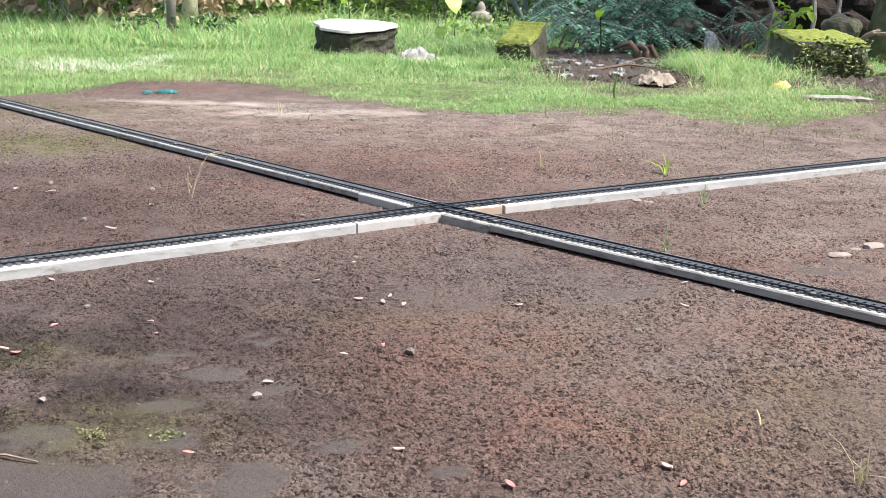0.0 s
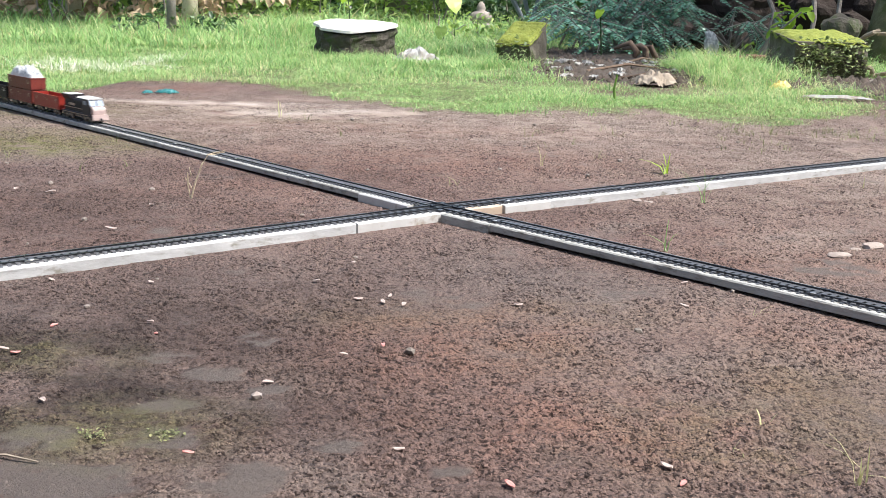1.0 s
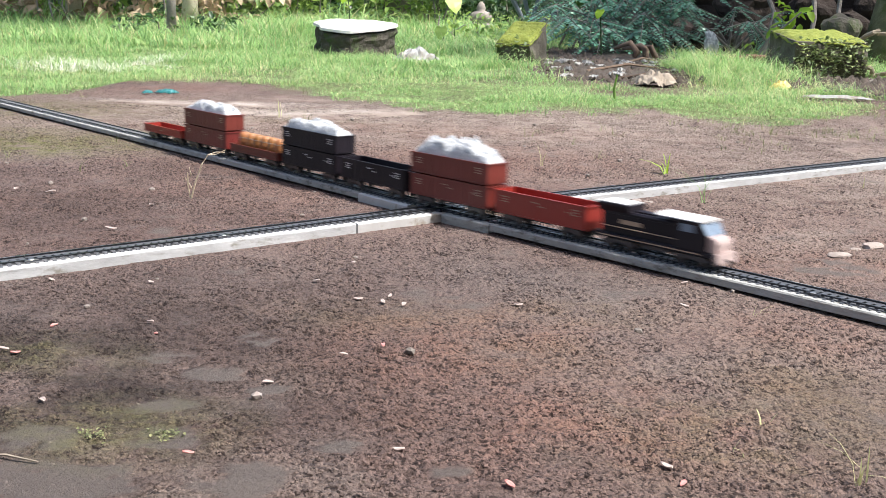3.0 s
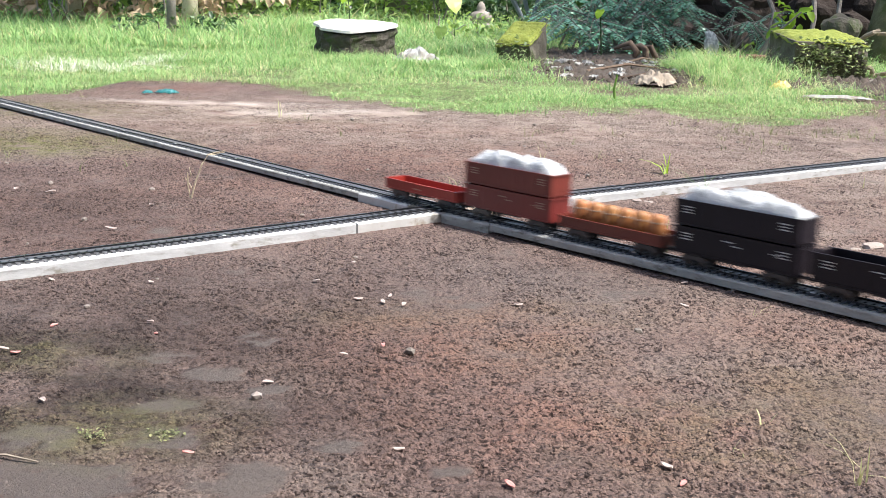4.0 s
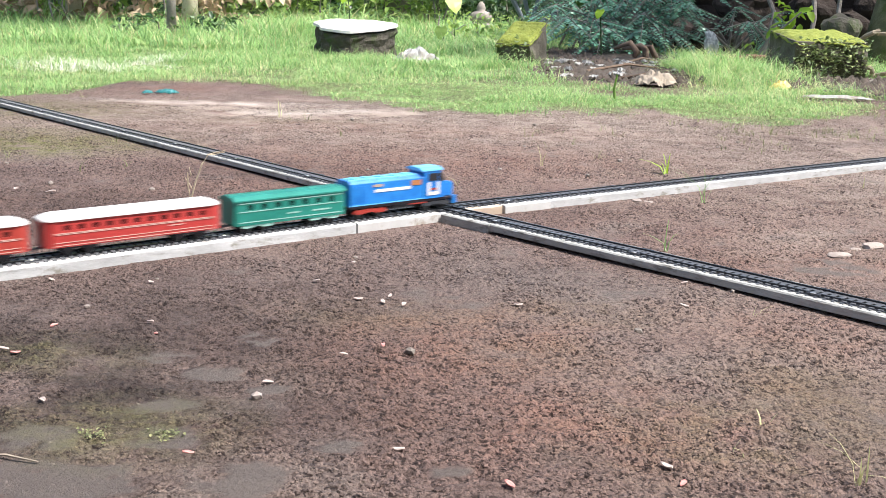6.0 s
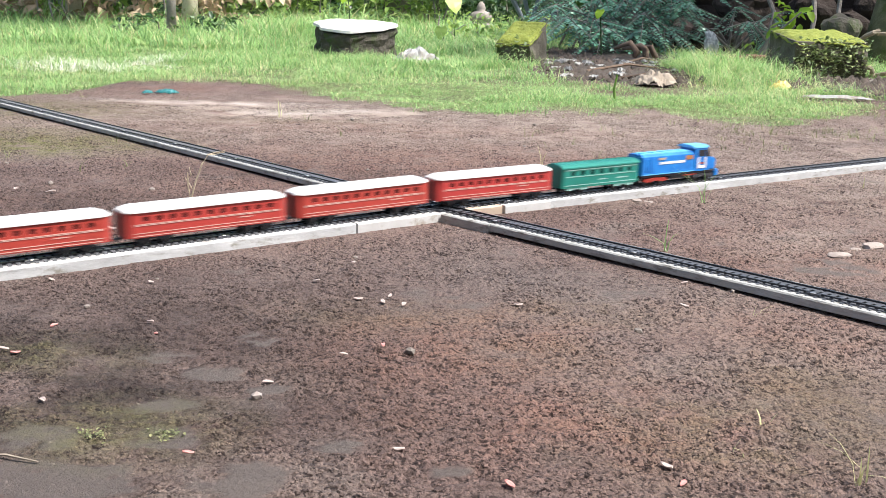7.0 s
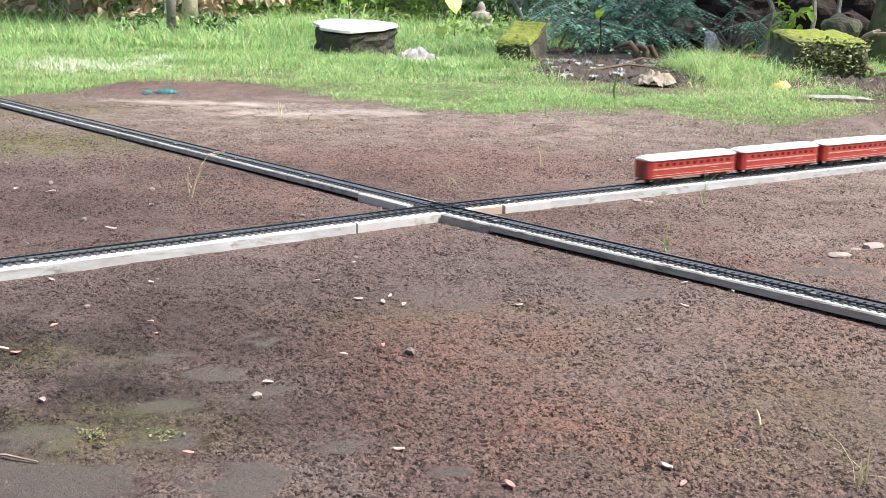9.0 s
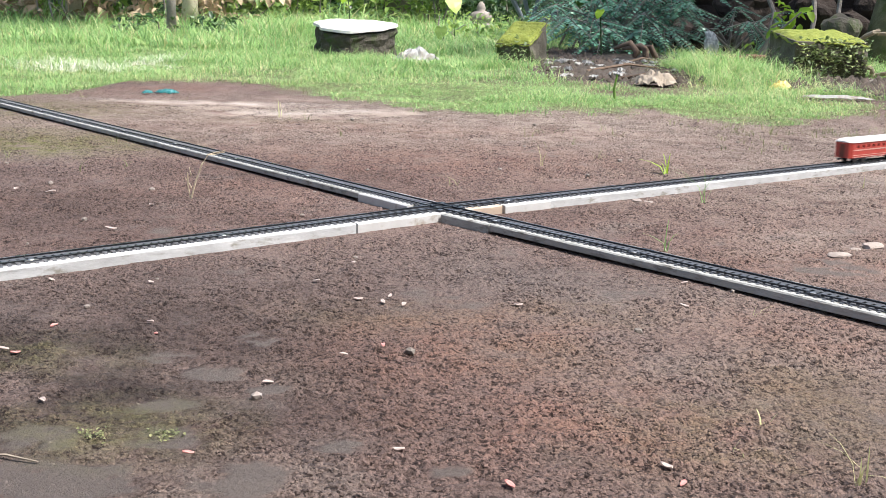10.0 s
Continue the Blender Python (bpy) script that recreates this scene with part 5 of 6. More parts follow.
def shrub(name, x0, x1, y0, y1, z1, count, material, label, seed, size=(0.03, 0.07), low=0.0, category="shrub", stems=14):
    """A bush: thin stems and a loose, uneven crowd of leaves."""
    rng = np.random.default_rng(seed)
    cx, cy = (x0 + x1) / 2, (y0 + y1) / 2
    root = thing(name, pose(cx, cy, 0), label, category)
    for k in range(stems):
        p = Vector((rng.uniform(x0, x1) - cx, rng.uniform(y0, y1) - cy, -0.01))
        q = p + Vector((rng.normal(0, 0.10), rng.normal(0, 0.08), z1 * rng.uniform(0.6, 1.0)))
        part("stem", tube([p, (p + q) / 2 + Vector((rng.normal(0, 0.03), 0, 0)), q], [0.008, 0.006, 0.003], 6), BARK, root)
    n = count
    c = np.stack([rng.uniform(x0, x1, n) - cx, rng.uniform(y0, y1, n) - cy, low + (z1 - low) * rng.random(n) ** 0.9], -1)
    keep = vnoise(c[:, 0] + c[:, 1] * 0.3 + seed, c[:, 2] * 1.2, 0.16, seed) + 0.5 * vnoise(c[:, 0] + seed, c[:, 2], 0.06, seed + 1) > -0.28
    c = c[keep]
    n = len(c)
    way = np.stack([rng.normal(0, 0.8, n), rng.normal(-0.5, 0.6, n), rng.normal(-0.05, 0.6, n)], -1)
    me = leaves_mesh("foliage", c, way, rng.uniform(*size, n), rng.uniform(size[0] * 0.45, size[1] * 0.5, n), material, seed=seed)
    tagged(part("foliage", me, None, root), kind="stuff")
    return root


def pinnate_shrub(x, y, seed, label, fronds, spread, height, scale=1.0):
    """A low shrub of twice-divided feathery leaves on thin stems."""
    rng = np.random.default_rng(seed)
    root = thing("feathery_shrub", pose(x, y, 0), label, "shrub", "feathery shrubs")
    base, way, lens, wids = [], [], [], []
    for k in range(fronds):
        a = rng.uniform(0, math.tau)
        start = Vector((rng.normal(0, 0.05), rng.normal(0, 0.04), 0.0))
        tip = Vector((math.cos(a) * spread * rng.uniform(0.3, 1.0), math.sin(a) * spread * 0.5 * rng.uniform(0.3, 1.0) - 0.05, height * rng.uniform(0.35, 1.0)))
        stems = tube([start, start * 0.5 + tip * 0.5 + Vector((0, 0, 0.06)), tip], [0.007, 0.005, 0.002], 6)
        out = Vector((tip.x - start.x, tip.y - start.y - 0.30, 0)).normalized()
        for branch in range(5):
            turn = Matrix.Rotation(radians((-70, -35, 0, 35, 70)[branch] + rng.normal(0, 8)), 3, "Z")
            d = turn @ out
            d.z = -0.55 + rng.normal(0, 0.25)
            d.normalize()
            length = rng.uniform(0.13, 0.20) * scale
            s = d.cross(Vector((0, 0, 1))).normalized()
            rachis = [tip, tip + d * length * 0.5 + Vector((0, 0, 0.006)), tip + d * length]
            tube(rachis, [0.0022, 0.0016, 0.0008], 4, stems)
            for q in range(13):
                f = (q + 1) / 13
                p = tip + d * length * f
                ln = 0.024 * scale * (1 - 0.6 * abs(f - 0.4))
                for i in (-1, 1):
                    base.append(p)
                    way.append(s * i + d * 0.35 + Vector((0, 0, -0.12)))
                    lens.append(ln)
                    wids.append(0.0100 * scale)
        part("stem", stems, BARK, root)
    me = leaves_mesh("foliage", np.array(base), np.array(way), np.array(lens), np.array(wids), LEAF_TEAL, fold=0.05, curl=0.1, seed=seed)
    tagged(part("foliage", me, None, root, "blue-green narrow leaflets"), kind="stuff")
    return root


def big_leaf(x, y, z, size, turn, material, label, name="taro_plant", pitch=55):
    """A large heart-shaped leaf on its own stalk."""
    root = thing(name, pose(x, y, 0), label, "plant", "large-leaved plants")
    part("stalk", tube([(0.02, 0.03, -0.01), (0.01, 0.02, z * 0.6), (0, 0, z)], [0.003, 0.0025, 0.0018], 7), LEAF_DARK, root)
    b = bmesh.new()
    prof = [(0.0, 0.0), (0.30, -0.18), (0.46, 0.05), (0.44, 0.35), (0.28, 0.72), (0.0, 1.05)]
    mid = [b.verts.new((0, yy * size, 0.04 * size * math.sin(yy * 3))) for yy in (0.0, -0.02, 0.12, 0.38, 0.72, 1.05)]
    for i in (-1, 1):
        rim = [b.verts.new((i * xx * size, yy * size, 0.10 * size * xx + 0.01 * noise.noise((xx * 9, yy * 9, size)))) for xx, yy in prof]
        for k in range(5):
            quad = [mid[k], mid[k + 1], rim[k + 1], rim[k]]
            b.faces.new(quad if i > 0 else quad[::-1])
    part("blade", b, material, root, m=pose(0, 0, z, -pitch, 0, turn))
    return root


def crumple(name, m, w, d, h, seed, material, label, category, flat=1.0, n=22, dome=0.75):
    """A crumpled sheet lying on the ground: folds, a ragged outline and two faces."""
    b = bmesh.new()
    grid = {}
    for i in range(n + 1):
        for j in range(n + 1):
            u, v = 2 * i / n - 1, 2 * j / n - 1
            r = 1 + 0.25 * noise.noise((u * 1.7 + seed, v * 1.7, seed))
            x, y = u * w / 2 * r, v * d / 2 * r
            f = abs(noise.noise((u * 2.3 + seed, v * 2.3, 0))) + 0.5 * abs(noise.noise((u * 5 + seed, v * 5, 2)))
            z = h * (max(0.0, 1 - (u * u + v * v) ** flat * 0.8) * dome + f * (1.2 - dome))
            grid[i, j] = b.verts.new((x, y, z))
    for i in range(n):
        for j in range(n):
            u, v = 2 * (i + 0.5) / n - 1, 2 * (j + 0.5) / n - 1
            if u * u + v * v < 1.05 + 0.4 * noise.noise((u * 3, v * 3, seed)):
                b.faces.new((grid[i, j], grid[i + 1, j], grid[i + 1, j + 1], grid[i, j + 1]))
    for v in [v for v in b.verts if not v.link_faces]:
        b.verts.remove(v)
    low = min(v.co.z for v in b.verts)
    for v in b.verts:
        v.co.z -= low
    ret = bmesh.ops.extrude_face_region(b, geom=b.faces[:])
    for v in [g for g in ret["geom"] if isinstance(g, bmesh.types.BMVert)]:
        v.co.z += 0.0012
    bmesh.ops.recalc_face_normals(b, faces=b.faces)
    return solo(name, b, material, label, category, m)


def petal(x, y, size, turn, material, seed):
    b = bmesh.new()
    rows = []
    for k in range(7):
        f = k / 6
        w = size * 0.25 * math.sin(math.pi * (0.12 + 0.80 * f)) * (1 + 0.15 * noise.noise((f * 4, seed, 0)))
        rows.append([b.verts.new((size * (f - 0.5), v * w, 0.0008 + size * (0.10 * v * v + 0.10 * math.sin(f * 3 + seed)))) for v in (-1, -0.5, 0, 0.5, 1)])
    for p, q in zip(rows, rows[1:]):
        for i in range(4):
            b.faces.new((p[i], p[i + 1], q[i + 1], q[i]))
    low = min(v.co.z for v in b.verts)
    for v in b.verts:
        v.co.z -= low
    ret = bmesh.ops.extrude_face_region(b, geom=b.faces[:])
    for v in [g for g in ret["geom"] if isinstance(g, bmesh.types.BMVert)]:
        v.co.z += 0.0006
    bmesh.ops.recalc_face_normals(b, faces=b.faces)
    z = float(ground_height(x, y)) + 0.0008
    return solo("fallen_petal", b, material, "small curled pale pink petal lying on the earth", "petal", pose(x, y, z, 0, 0, turn), "fallen petals", smooth=True)


def sprout(x, y, height, count, seed, material, label, spread=1.0, width=0.0028):
    rng = np.random.default_rng(seed)
    root = thing("grass_sprout", pose(x, y, float(ground_height(x, y)) - 0.002), label, "grass sprout", "sprouts on the bare earth")
    for k in range(count):
        a = rng.uniform(0, math.tau) if count > 1 else 0.3
        me = blades_mesh("blade", np.array([[rng.normal(0, 0.002), rng.normal(0, 0.002), 0]]), np.array([[math.cos(a), math.sin(a)]]),
                         np.array([height * rng.uniform(0.6, 1.0)]), np.array([width * rng.uniform(0.7, 1.2)]), np.array([spread * rng.uniform(0.2, 1.2)]), material)
        part("blade", me, None, root)
    return root


def twig(x, y, label):
    """A dry forked stalk: a long stem bent over at its tip, two short ones and a thorn."""
    b = bmesh.new()
    for points, r in ((((0, 0, -0.002), (0.006, 0, 0.020), (0.014, 0, 0.041), (0.021, 0.002, 0.052), (0.030, 0.004, 0.055), (0.040, 0.004, 0.055)), 0.0009),
                      (((0.021, 0.002, 0.052), (0.030, 0.002, 0.0525), (0.042, 0.002, 0.0585)), 0.0005),
                      (((0, 0.001, -0.002), (-0.003, 0.001, 0.016), (-0.003, 0.001, 0.031)), 0.0007),
                      (((-0.003, 0.001, 0.022), (0.001, 0.001, 0.029), (-0.001, 0.001, 0.037)), 0.0005),
                      (((0.002, 0.001, 0.012), (-0.006, 0.001, 0.025)), 0.0005)):
        tube(points, [1.35 * r * (1 - 0.5 * i / len(points)) for i in range(len(points))], 5, b)
    return solo("dry_twig", b, STALK, label, "twig", pose(x, y, float(ground_height(x, y))))


build_grass()
build_crumbs()
stump()
mossy_block("mossy_block", pose(0.275, 2.95, -0.005, 0, 0, -27), 0.135, 0.16, 0.120, 0.075, 3, "square stone block with bright moss top in the grass", clumps=60)
mossy_block("mossy_block", pose(1.275, 2.66, -0.005, 0, 0, 6), 0.255, 0.22, 0.140, 0.03, 5, "long mossy stone block overgrown with creeper", clumps=520)

# bank with rocks and roots behind the east side of the grass; its dark colour holds tree shade
rng = random.Random(12)
b = bmesh.new()
nx, nz = 60, 16
rows = [[b.verts.new((0.9 + 5.6 * i / nx, 4.35 + 0.5 * j / nz + 0.14 * noise.noise((i * 0.35, j * 0.5, 1)) + 0.08 * noise.noise((i * 0.9, j * 0.9, 4)), -0.05 + 1.5 * j / nz)) for j in range(nz + 1)] for i in range(nx + 1)]
for i in range(nx):
    for j in range(nz):
        b.faces.new((rows[i][j], rows[i + 1][j], rows[i + 1][j + 1], rows[i][j + 1]))
ret = bmesh.ops.extrude_face_region(b, geom=b.faces[:])
for v in [g for g in ret["geom"] if isinstance(g, bmesh.types.BMVert)]:
    v.co.y += 0.5
bmesh.ops.recalc_face_normals(b, faces=b.faces)
solo("bank", b, ROCK, "earthen bank behind the plants, darkened with painted shade", "bank", kind="structure")
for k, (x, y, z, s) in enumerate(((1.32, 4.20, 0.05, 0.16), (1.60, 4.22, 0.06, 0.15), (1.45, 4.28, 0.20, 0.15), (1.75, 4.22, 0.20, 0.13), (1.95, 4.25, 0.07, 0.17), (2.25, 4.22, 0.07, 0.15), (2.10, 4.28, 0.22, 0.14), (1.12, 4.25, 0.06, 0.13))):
    solo("bank_rock", lump(s, s * 0.7, s * 0.75, k * 3.1, 0.35, 3), ROCK, "brown rock in the earthen bank, darkened with painted shade", "rock", pose(x, y, z), "rocks of the bank")
solo("boulder", lump(0.075, 0.06, 0.07, 41, 0.3, 3), BLOCK_STONE, "rounded grey-green boulder behind the mossy block", "rock", pose(1.58, 3.3, 0.14))
for k in range(9):
    x = 1.5 + 0.17 * k + rng.uniform(-0.05, 0.05)
    pts = [(x, 4.05 + rng.uniform(-0.1, 0.05), -0.02), (x + rng.uniform(-0.06, 0.06), 4.02, 0.18), (x + rng.uniform(-0.1, 0.1), 4.1, 0.42), (x + rng.uniform(-0.1, 0.1), 4.25, 0.8)]
    solo("hanging_root", tube(pts, [0.013, 0.011, 0.009, 0.006], 7), BARK, "thin grey root hanging down the bank", "root", group="roots of the bank")
for k, (x, y, z, turn) in enumerate(((1.10, 3.13, 0.022, 12), (1.22, 3.15, 0.024, -6))):
    solo("loose_brick", box(-0.055, 0.055, -0.03, 0.03, -0.022, 0.022, 0.004, 2), BRICK, "old red brick lying beside the mossy block", "brick", pose(x, y, z, 3, 2, turn), "loose bricks")
# The crown, out of view, is thickened to shade the bank.
trunk_thing("tree", 1.94, 3.65, 0.105, 2.6, 0.15, BARK_GREEN, "thick tree with grooved greenish-grey bark", LEAF_DARK, 900, 31, crown_z=1.5, leaf_size=(0.08, 0.18))

# rope-like ring beside the block
b = bmesh.new()
prev = None
ring_pts = [(0.075 * math.cos(a * math.tau / 28), 0.03 * math.sin(a * 1.3), 0.075 * math.sin(a * math.tau / 28)) for a in range(29)]
solo("rubber_ring", tube(ring_pts, [0.008] * 29, 8), RUBBER, "dusty pale ring leaning beside the mossy block", "ring", pose(1.51, 2.72, 0.082, -12, 0, 10))

# west side: trees, banana stem, dead leaves and the hedge behind
trunk_thing("tree", -1.48, 4.85, 0.021, 2.2, 0.12, BARK, "slim tree with pale grey bark in the grass", LEAF_BRIGHT, 400, 41, crown_z=1.4)
trunk_thing("banana_plant", -1.73, 6.4, 0.05, 2.0, -0.1, PALE_STEM, "banana plant with a pale cream stem", LEAF_BRIGHT, 60, 43, crown_z=1.2, flare=1.2, leaf_size=(0.4, 0.8))
trunk_thing("banana_plant", -2.62, 6.6, 0.05, 2.0, 0.1, PALE_STEM, "banana plant with a brown-flecked stem", LEAF_BRIGHT, 60, 45, crown_z=1.2, flare=1.2, leaf_size=(0.4, 0.8))
trunk_thing("tree", -0.42, 8.2, 0.10, 2.4, 0.05, BARK, "grey-barked tree behind the stump", LEAF_DARK, 400, 47, crown_z=1.5)
trunk_thing("tree", -1.95, 7.6, 0.05, 2.4, -0.2, BARK, "slim leaning tree in the hedge", LEAF_DARK, 300, 49, crown_z=1.5)
shrub("hedge_shrub", -5.2, -2.6, 7.0, 8.0, 0.85, 4200, LEAF_BRIGHT, "sunlit yellow-green leafy hedge shrub", 51, (0.06, 0.15))
shrub("hedge_shrub", -2.8, -1.2, 7.4, 8.4, 0.8, 3200, LEAF_BRIGHT, "sunlit light green leafy hedge shrub", 52, (0.05, 0.13))
shrub("hedge_shrub", -1.5, 0.1, 7.6, 8.4, 0.8, 3600, LEAF_BRIGHT, "pale green small-leaved hedge shrub", 53, (0.04, 0.10))
shrub("hedge_shrub", -0.5, 1.3, 9.0, 10.0, 0.7, 2400, LEAF_DARK, "dark green hedge shrub in shade", 54, (0.05, 0.11))
shrub("hedge_shrub", -2.6, -0.2, 9.4, 10.2, 0.7, 2600, LEAF_DARK, "dark green hedge shrub behind the grass", 55, (0.06, 0.14))
shrub("hedge_shrub", -6.5, -2.4, 8.8, 9.8, 0.7, 2600, LEAF_DARK, "dark green tall hedge shrub", 56, (0.08, 0.18))
shrub("hedge_shrub", 0.6, 2.4, 5.4, 6.6, 0.6, 2600, LEAF_DARK, "dark green leafy shrub behind the feathery plants", 57, (0.05, 0.12))
shrub("hedge_shrub", -8.0, -1.0, 11.0, 12.0, 0.7, 4200, LEAF_DARK, "tall dark green hedge shrub closing the yard", 151, (0.14, 0.30), stems=20)
shrub("hedge_shrub", -1.5, 7.5, 11.0, 12.0, 0.7, 5200, LEAF_DARK, "tall dark green hedge shrub in deep shade", 152, (0.14, 0.30), stems=20)
shrub("hedge_shrub", -0.2, 1.6, 7.3, 8.2, 0.7, 2600, LEAF_DARK, "dark undergrowth behind the moss block", 153, (0.04, 0.09))
shrub("dead_leaf_heap", -3.1, -1.9, 6.3, 7.0, 0.30, 900, LEAF_DEAD, "heap of brown dead banana leaves under the plants", 58, (0.05, 0.12), category="leaf heap", stems=6)
shrub("dead_leaf_heap", -2.0, -1.2, 7.0, 7.6, 0.26, 360, LEAF_DEAD, "dry brown fallen leaves at the hedge", 59, (0.05, 0.12), category="leaf heap", stems=4)
shrub("weed_patch", -1.75, -1.15, 4.6, 5.3, 0.10, 420, LEAF_DARK, "low dark green weeds round the slim tree", 60, (0.02, 0.06), category="weeds", stems=6)
shrub("weed_patch", 0.0, 0.6, 4.6, 5.4, 0.16, 420, LEAF_BRIGHT, "low leafy weeds behind the moss block", 61, (0.02, 0.05), category="weeds", stems=6)
pinnate_shrub(0.72, 3.75, 71, "feathery blue-green shrub over bare soil", 15, 0.30, 0.34, 1.3)
pinnate_shrub(1.00, 4.0, 72, "feathery blue-green shrub against the bank", 12, 0.30, 0.36, 1.3)
pinnate_shrub(1.30, 3.95, 73, "small feathery shrub in front of the bank", 9, 0.22, 0.24, 0.9)
pinnate_shrub(0.66, 4.4, 74, "feathery dark shrub behind the moss block", 8, 0.20, 0.34, 1.2)
shrub("leafy_seedling", 1.28, 1.52, 3.5, 3.65, 0.24, 46, LEAF_LIME, "young plant with oval bright green leaves", 75, (0.05, 0.08), 0.05, "seedling", 5)
big_leaf(0.02, 4.9, 0.245, 0.11, 200, LEAF_LIME, "lime-green ragged taro leaf on a stalk")
big_leaf(-0.52, 4.6, 0.27, 0.09, 160, LEAF_LIME, "round lime-green leaf on a thin stalk")
big_leaf(-0.03, 4.2, 0.095, 0.065, 160, LEAF_BRIGHT, "pale grey-green heart-shaped leaf over the grass", pitch=70)
big_leaf(0.62, 3.40, 0.20, 0.042, 150, LEAF_LIME, "small lime leaf among feathery leaves")
big_leaf(-3.9, 7.0, 0.08, 0.5, 210, LEAF_BRIGHT, "broad light green leaf at the hedge's foot")

# pale garden pot of stacked rounds
b = bmesh.new()
prof = [(0.085, 0.0), (0.092, 0.03), (0.085, 0.06), (0.060, 0.066), (0.060, 0.075), (0.078, 0.085), (0.080, 0.115), (0.062, 0.14), (0.030, 0.15), (0.034, 0.17), (0.022, 0.20), (0.008, 0.215)]
rings = [[b.verts.new((r * math.cos(a * math.tau / 20), r * math.sin(a * math.tau / 20), z)) for a in range(20)] for r, z in prof]
for p, q in zip(rings, rings[1:]):
    for i in range(20):
        b.faces.new((p[i], p[(i + 1) % 20], q[(i + 1) % 20], q[i]))
b.faces.new(rings[0][::-1]), b.faces.new(rings[-1])
solo("garden_ornament", b, STONE_CHIP, "pale grey stacked round stone ornament by the hedge", "ornament", pose(0.235, 6.9, 0), smooth=True)

# broken grey plastic frame leaning in the shade
root = thing("broken_chair", pose(0.46, 5.6, 0), "broken grey-blue plastic chair lying in the shade", "chair")
for p, q in (((-0.10, 0, 0.28), (0.02, 0, 0.07)), ((-0.02, 0, 0.30), (0.05, 0.02, 0.06)), ((0.10, 0.02, 0.30), (0.03, 0, 0.05)), ((0.02, 0, 0.06), (0.26, 0.05, 0.20))):
    part("leg", rod(p, q, 0.016, 8, 0.011), GREY_FRAME, root)
part("seat", box(-0.14, 0.24, -0.02, 0.02, 0.26, 0.29, 0.008, 2), GREY_FRAME, root)

# loose dark clods on the dug soil
rngn = np.random.default_rng(17)
n = 4200
x = np.concatenate([rngn.uniform(0.28, 1.05, n), rngn.uniform(0.98, 1.75, n // 2)])
y = np.concatenate([rngn.uniform(1.95, 4.1, n), rngn.uniform(1.72, 2.45, n // 2)])
keep = np.maximum.reduce([blob(x, y, 0.58, 2.6, 0.30, 0.55), blob(x, y, 0.78, 3.6, 0.42, 0.6), blob(x, y, 1.36, 2.1, 0.40, 0.36)]) > rngn.uniform(0.2, 0.5, len(x))
x, y = x[keep], y[keep]
r = 0.003 + 0.013 * rngn.random(len(x)) ** 3
q = np.array([[1, 0, -0.3], [0, 1, -0.3], [-1, 0, -0.3], [0, -1, -0.3], [0, 0, 0.9]])[None] * (1 + rngn.uniform(-0.35, 0.35, (len(x), 5, 1))) + rngn.uniform(-0.3, 0.3, (len(x), 5, 3))
q = q * r[:, None, None] + np.stack([x, y, 0.007 + r * 0.3], -1)[:, None]
me = raw_mesh("soil_clods", q.reshape(-1, 3), 3, (np.arange(len(x)) * 5)[:, None] + np.array([0, 1, 4, 1, 2, 4, 2, 3, 4, 3, 0, 4]), DARK_SOIL)
tagged(new("soil_clods", me), "loose dark clods on the dug soil", "soil", kind="stuff")

# litter on the soil and in the grass
crumple("plastic_bag", pose(-0.115, 2.88, 0.0, 0, 0, 20), 0.17, 0.13, 0.06, 81, LITTER_WHITE, "crumpled white plastic bag in the grass", "litter")
crumple("dirty_rag", pose(0.605, 2.04, 0.0, 0, 0, 40), 0.13, 0.12, 0.045, 82, CLOTH, "crumpled dirty beige rag on the soil", "rag")
crumple("plastic_strip", pose(1.02, 1.70, 0.002, 0, 0, -12), 0.17, 0.05, 0.010, 83, LITTER_WHITE, "flat white plastic strip on the soil", "litter")
crumple("yellow_wrapper", pose(0.965, 2.0, 0.0, 0, 0, 10), 0.075, 0.06, 0.03, 84, YELLOW, "crumpled yellow wrapper beside the straw grass", "litter")
crumple("teal_plastic_scrap", pose(-0.655, 1.42, -0.001, 0, 0, 5), 0.055, 0.03, 0.012, 85, TEAL, "small crumpled teal plastic scrap on the earth", "litter")
crumple("teal_plastic_scrap", pose(-0.70, 1.405, -0.001, 0, 0, 60), 0.03, 0.02, 0.009, 86, TEAL, "torn teal plastic scrap on the earth", "litter")
rng = random.Random(5)
for k in range(38):
    x, y = rng.uniform(0.36, 0.78), rng.uniform(2.1, 3.1)
    crumple("paper_scrap", pose(x, y, 0.012, 0, 0, rng.uniform(0, 180)), rng.uniform(0.015, 0.05), rng.uniform(0.012, 0.035), rng.uniform(0.008, 0.02), 100 + k, LITTER_WHITE, "small dirty white scrap on dark soil", "litter", n=9, dome=0.15)["group"] = "scraps on the dark soil"
for k in range(30):
    x, y = rng.uniform(1.15, 1.6), rng.uniform(1.75, 2.4)
    s = rng.uniform(0.006, 0.016)
    solo("stone_chip", lump(s, s * 0.8, s * 0.6, k, 0.4, 1), STONE_CHIP, "small pale stone on dark soil", "stone", pose(x, y, s * 0.3, 0, 0, rng.uniform(0, 180)), "stones on dark soil")
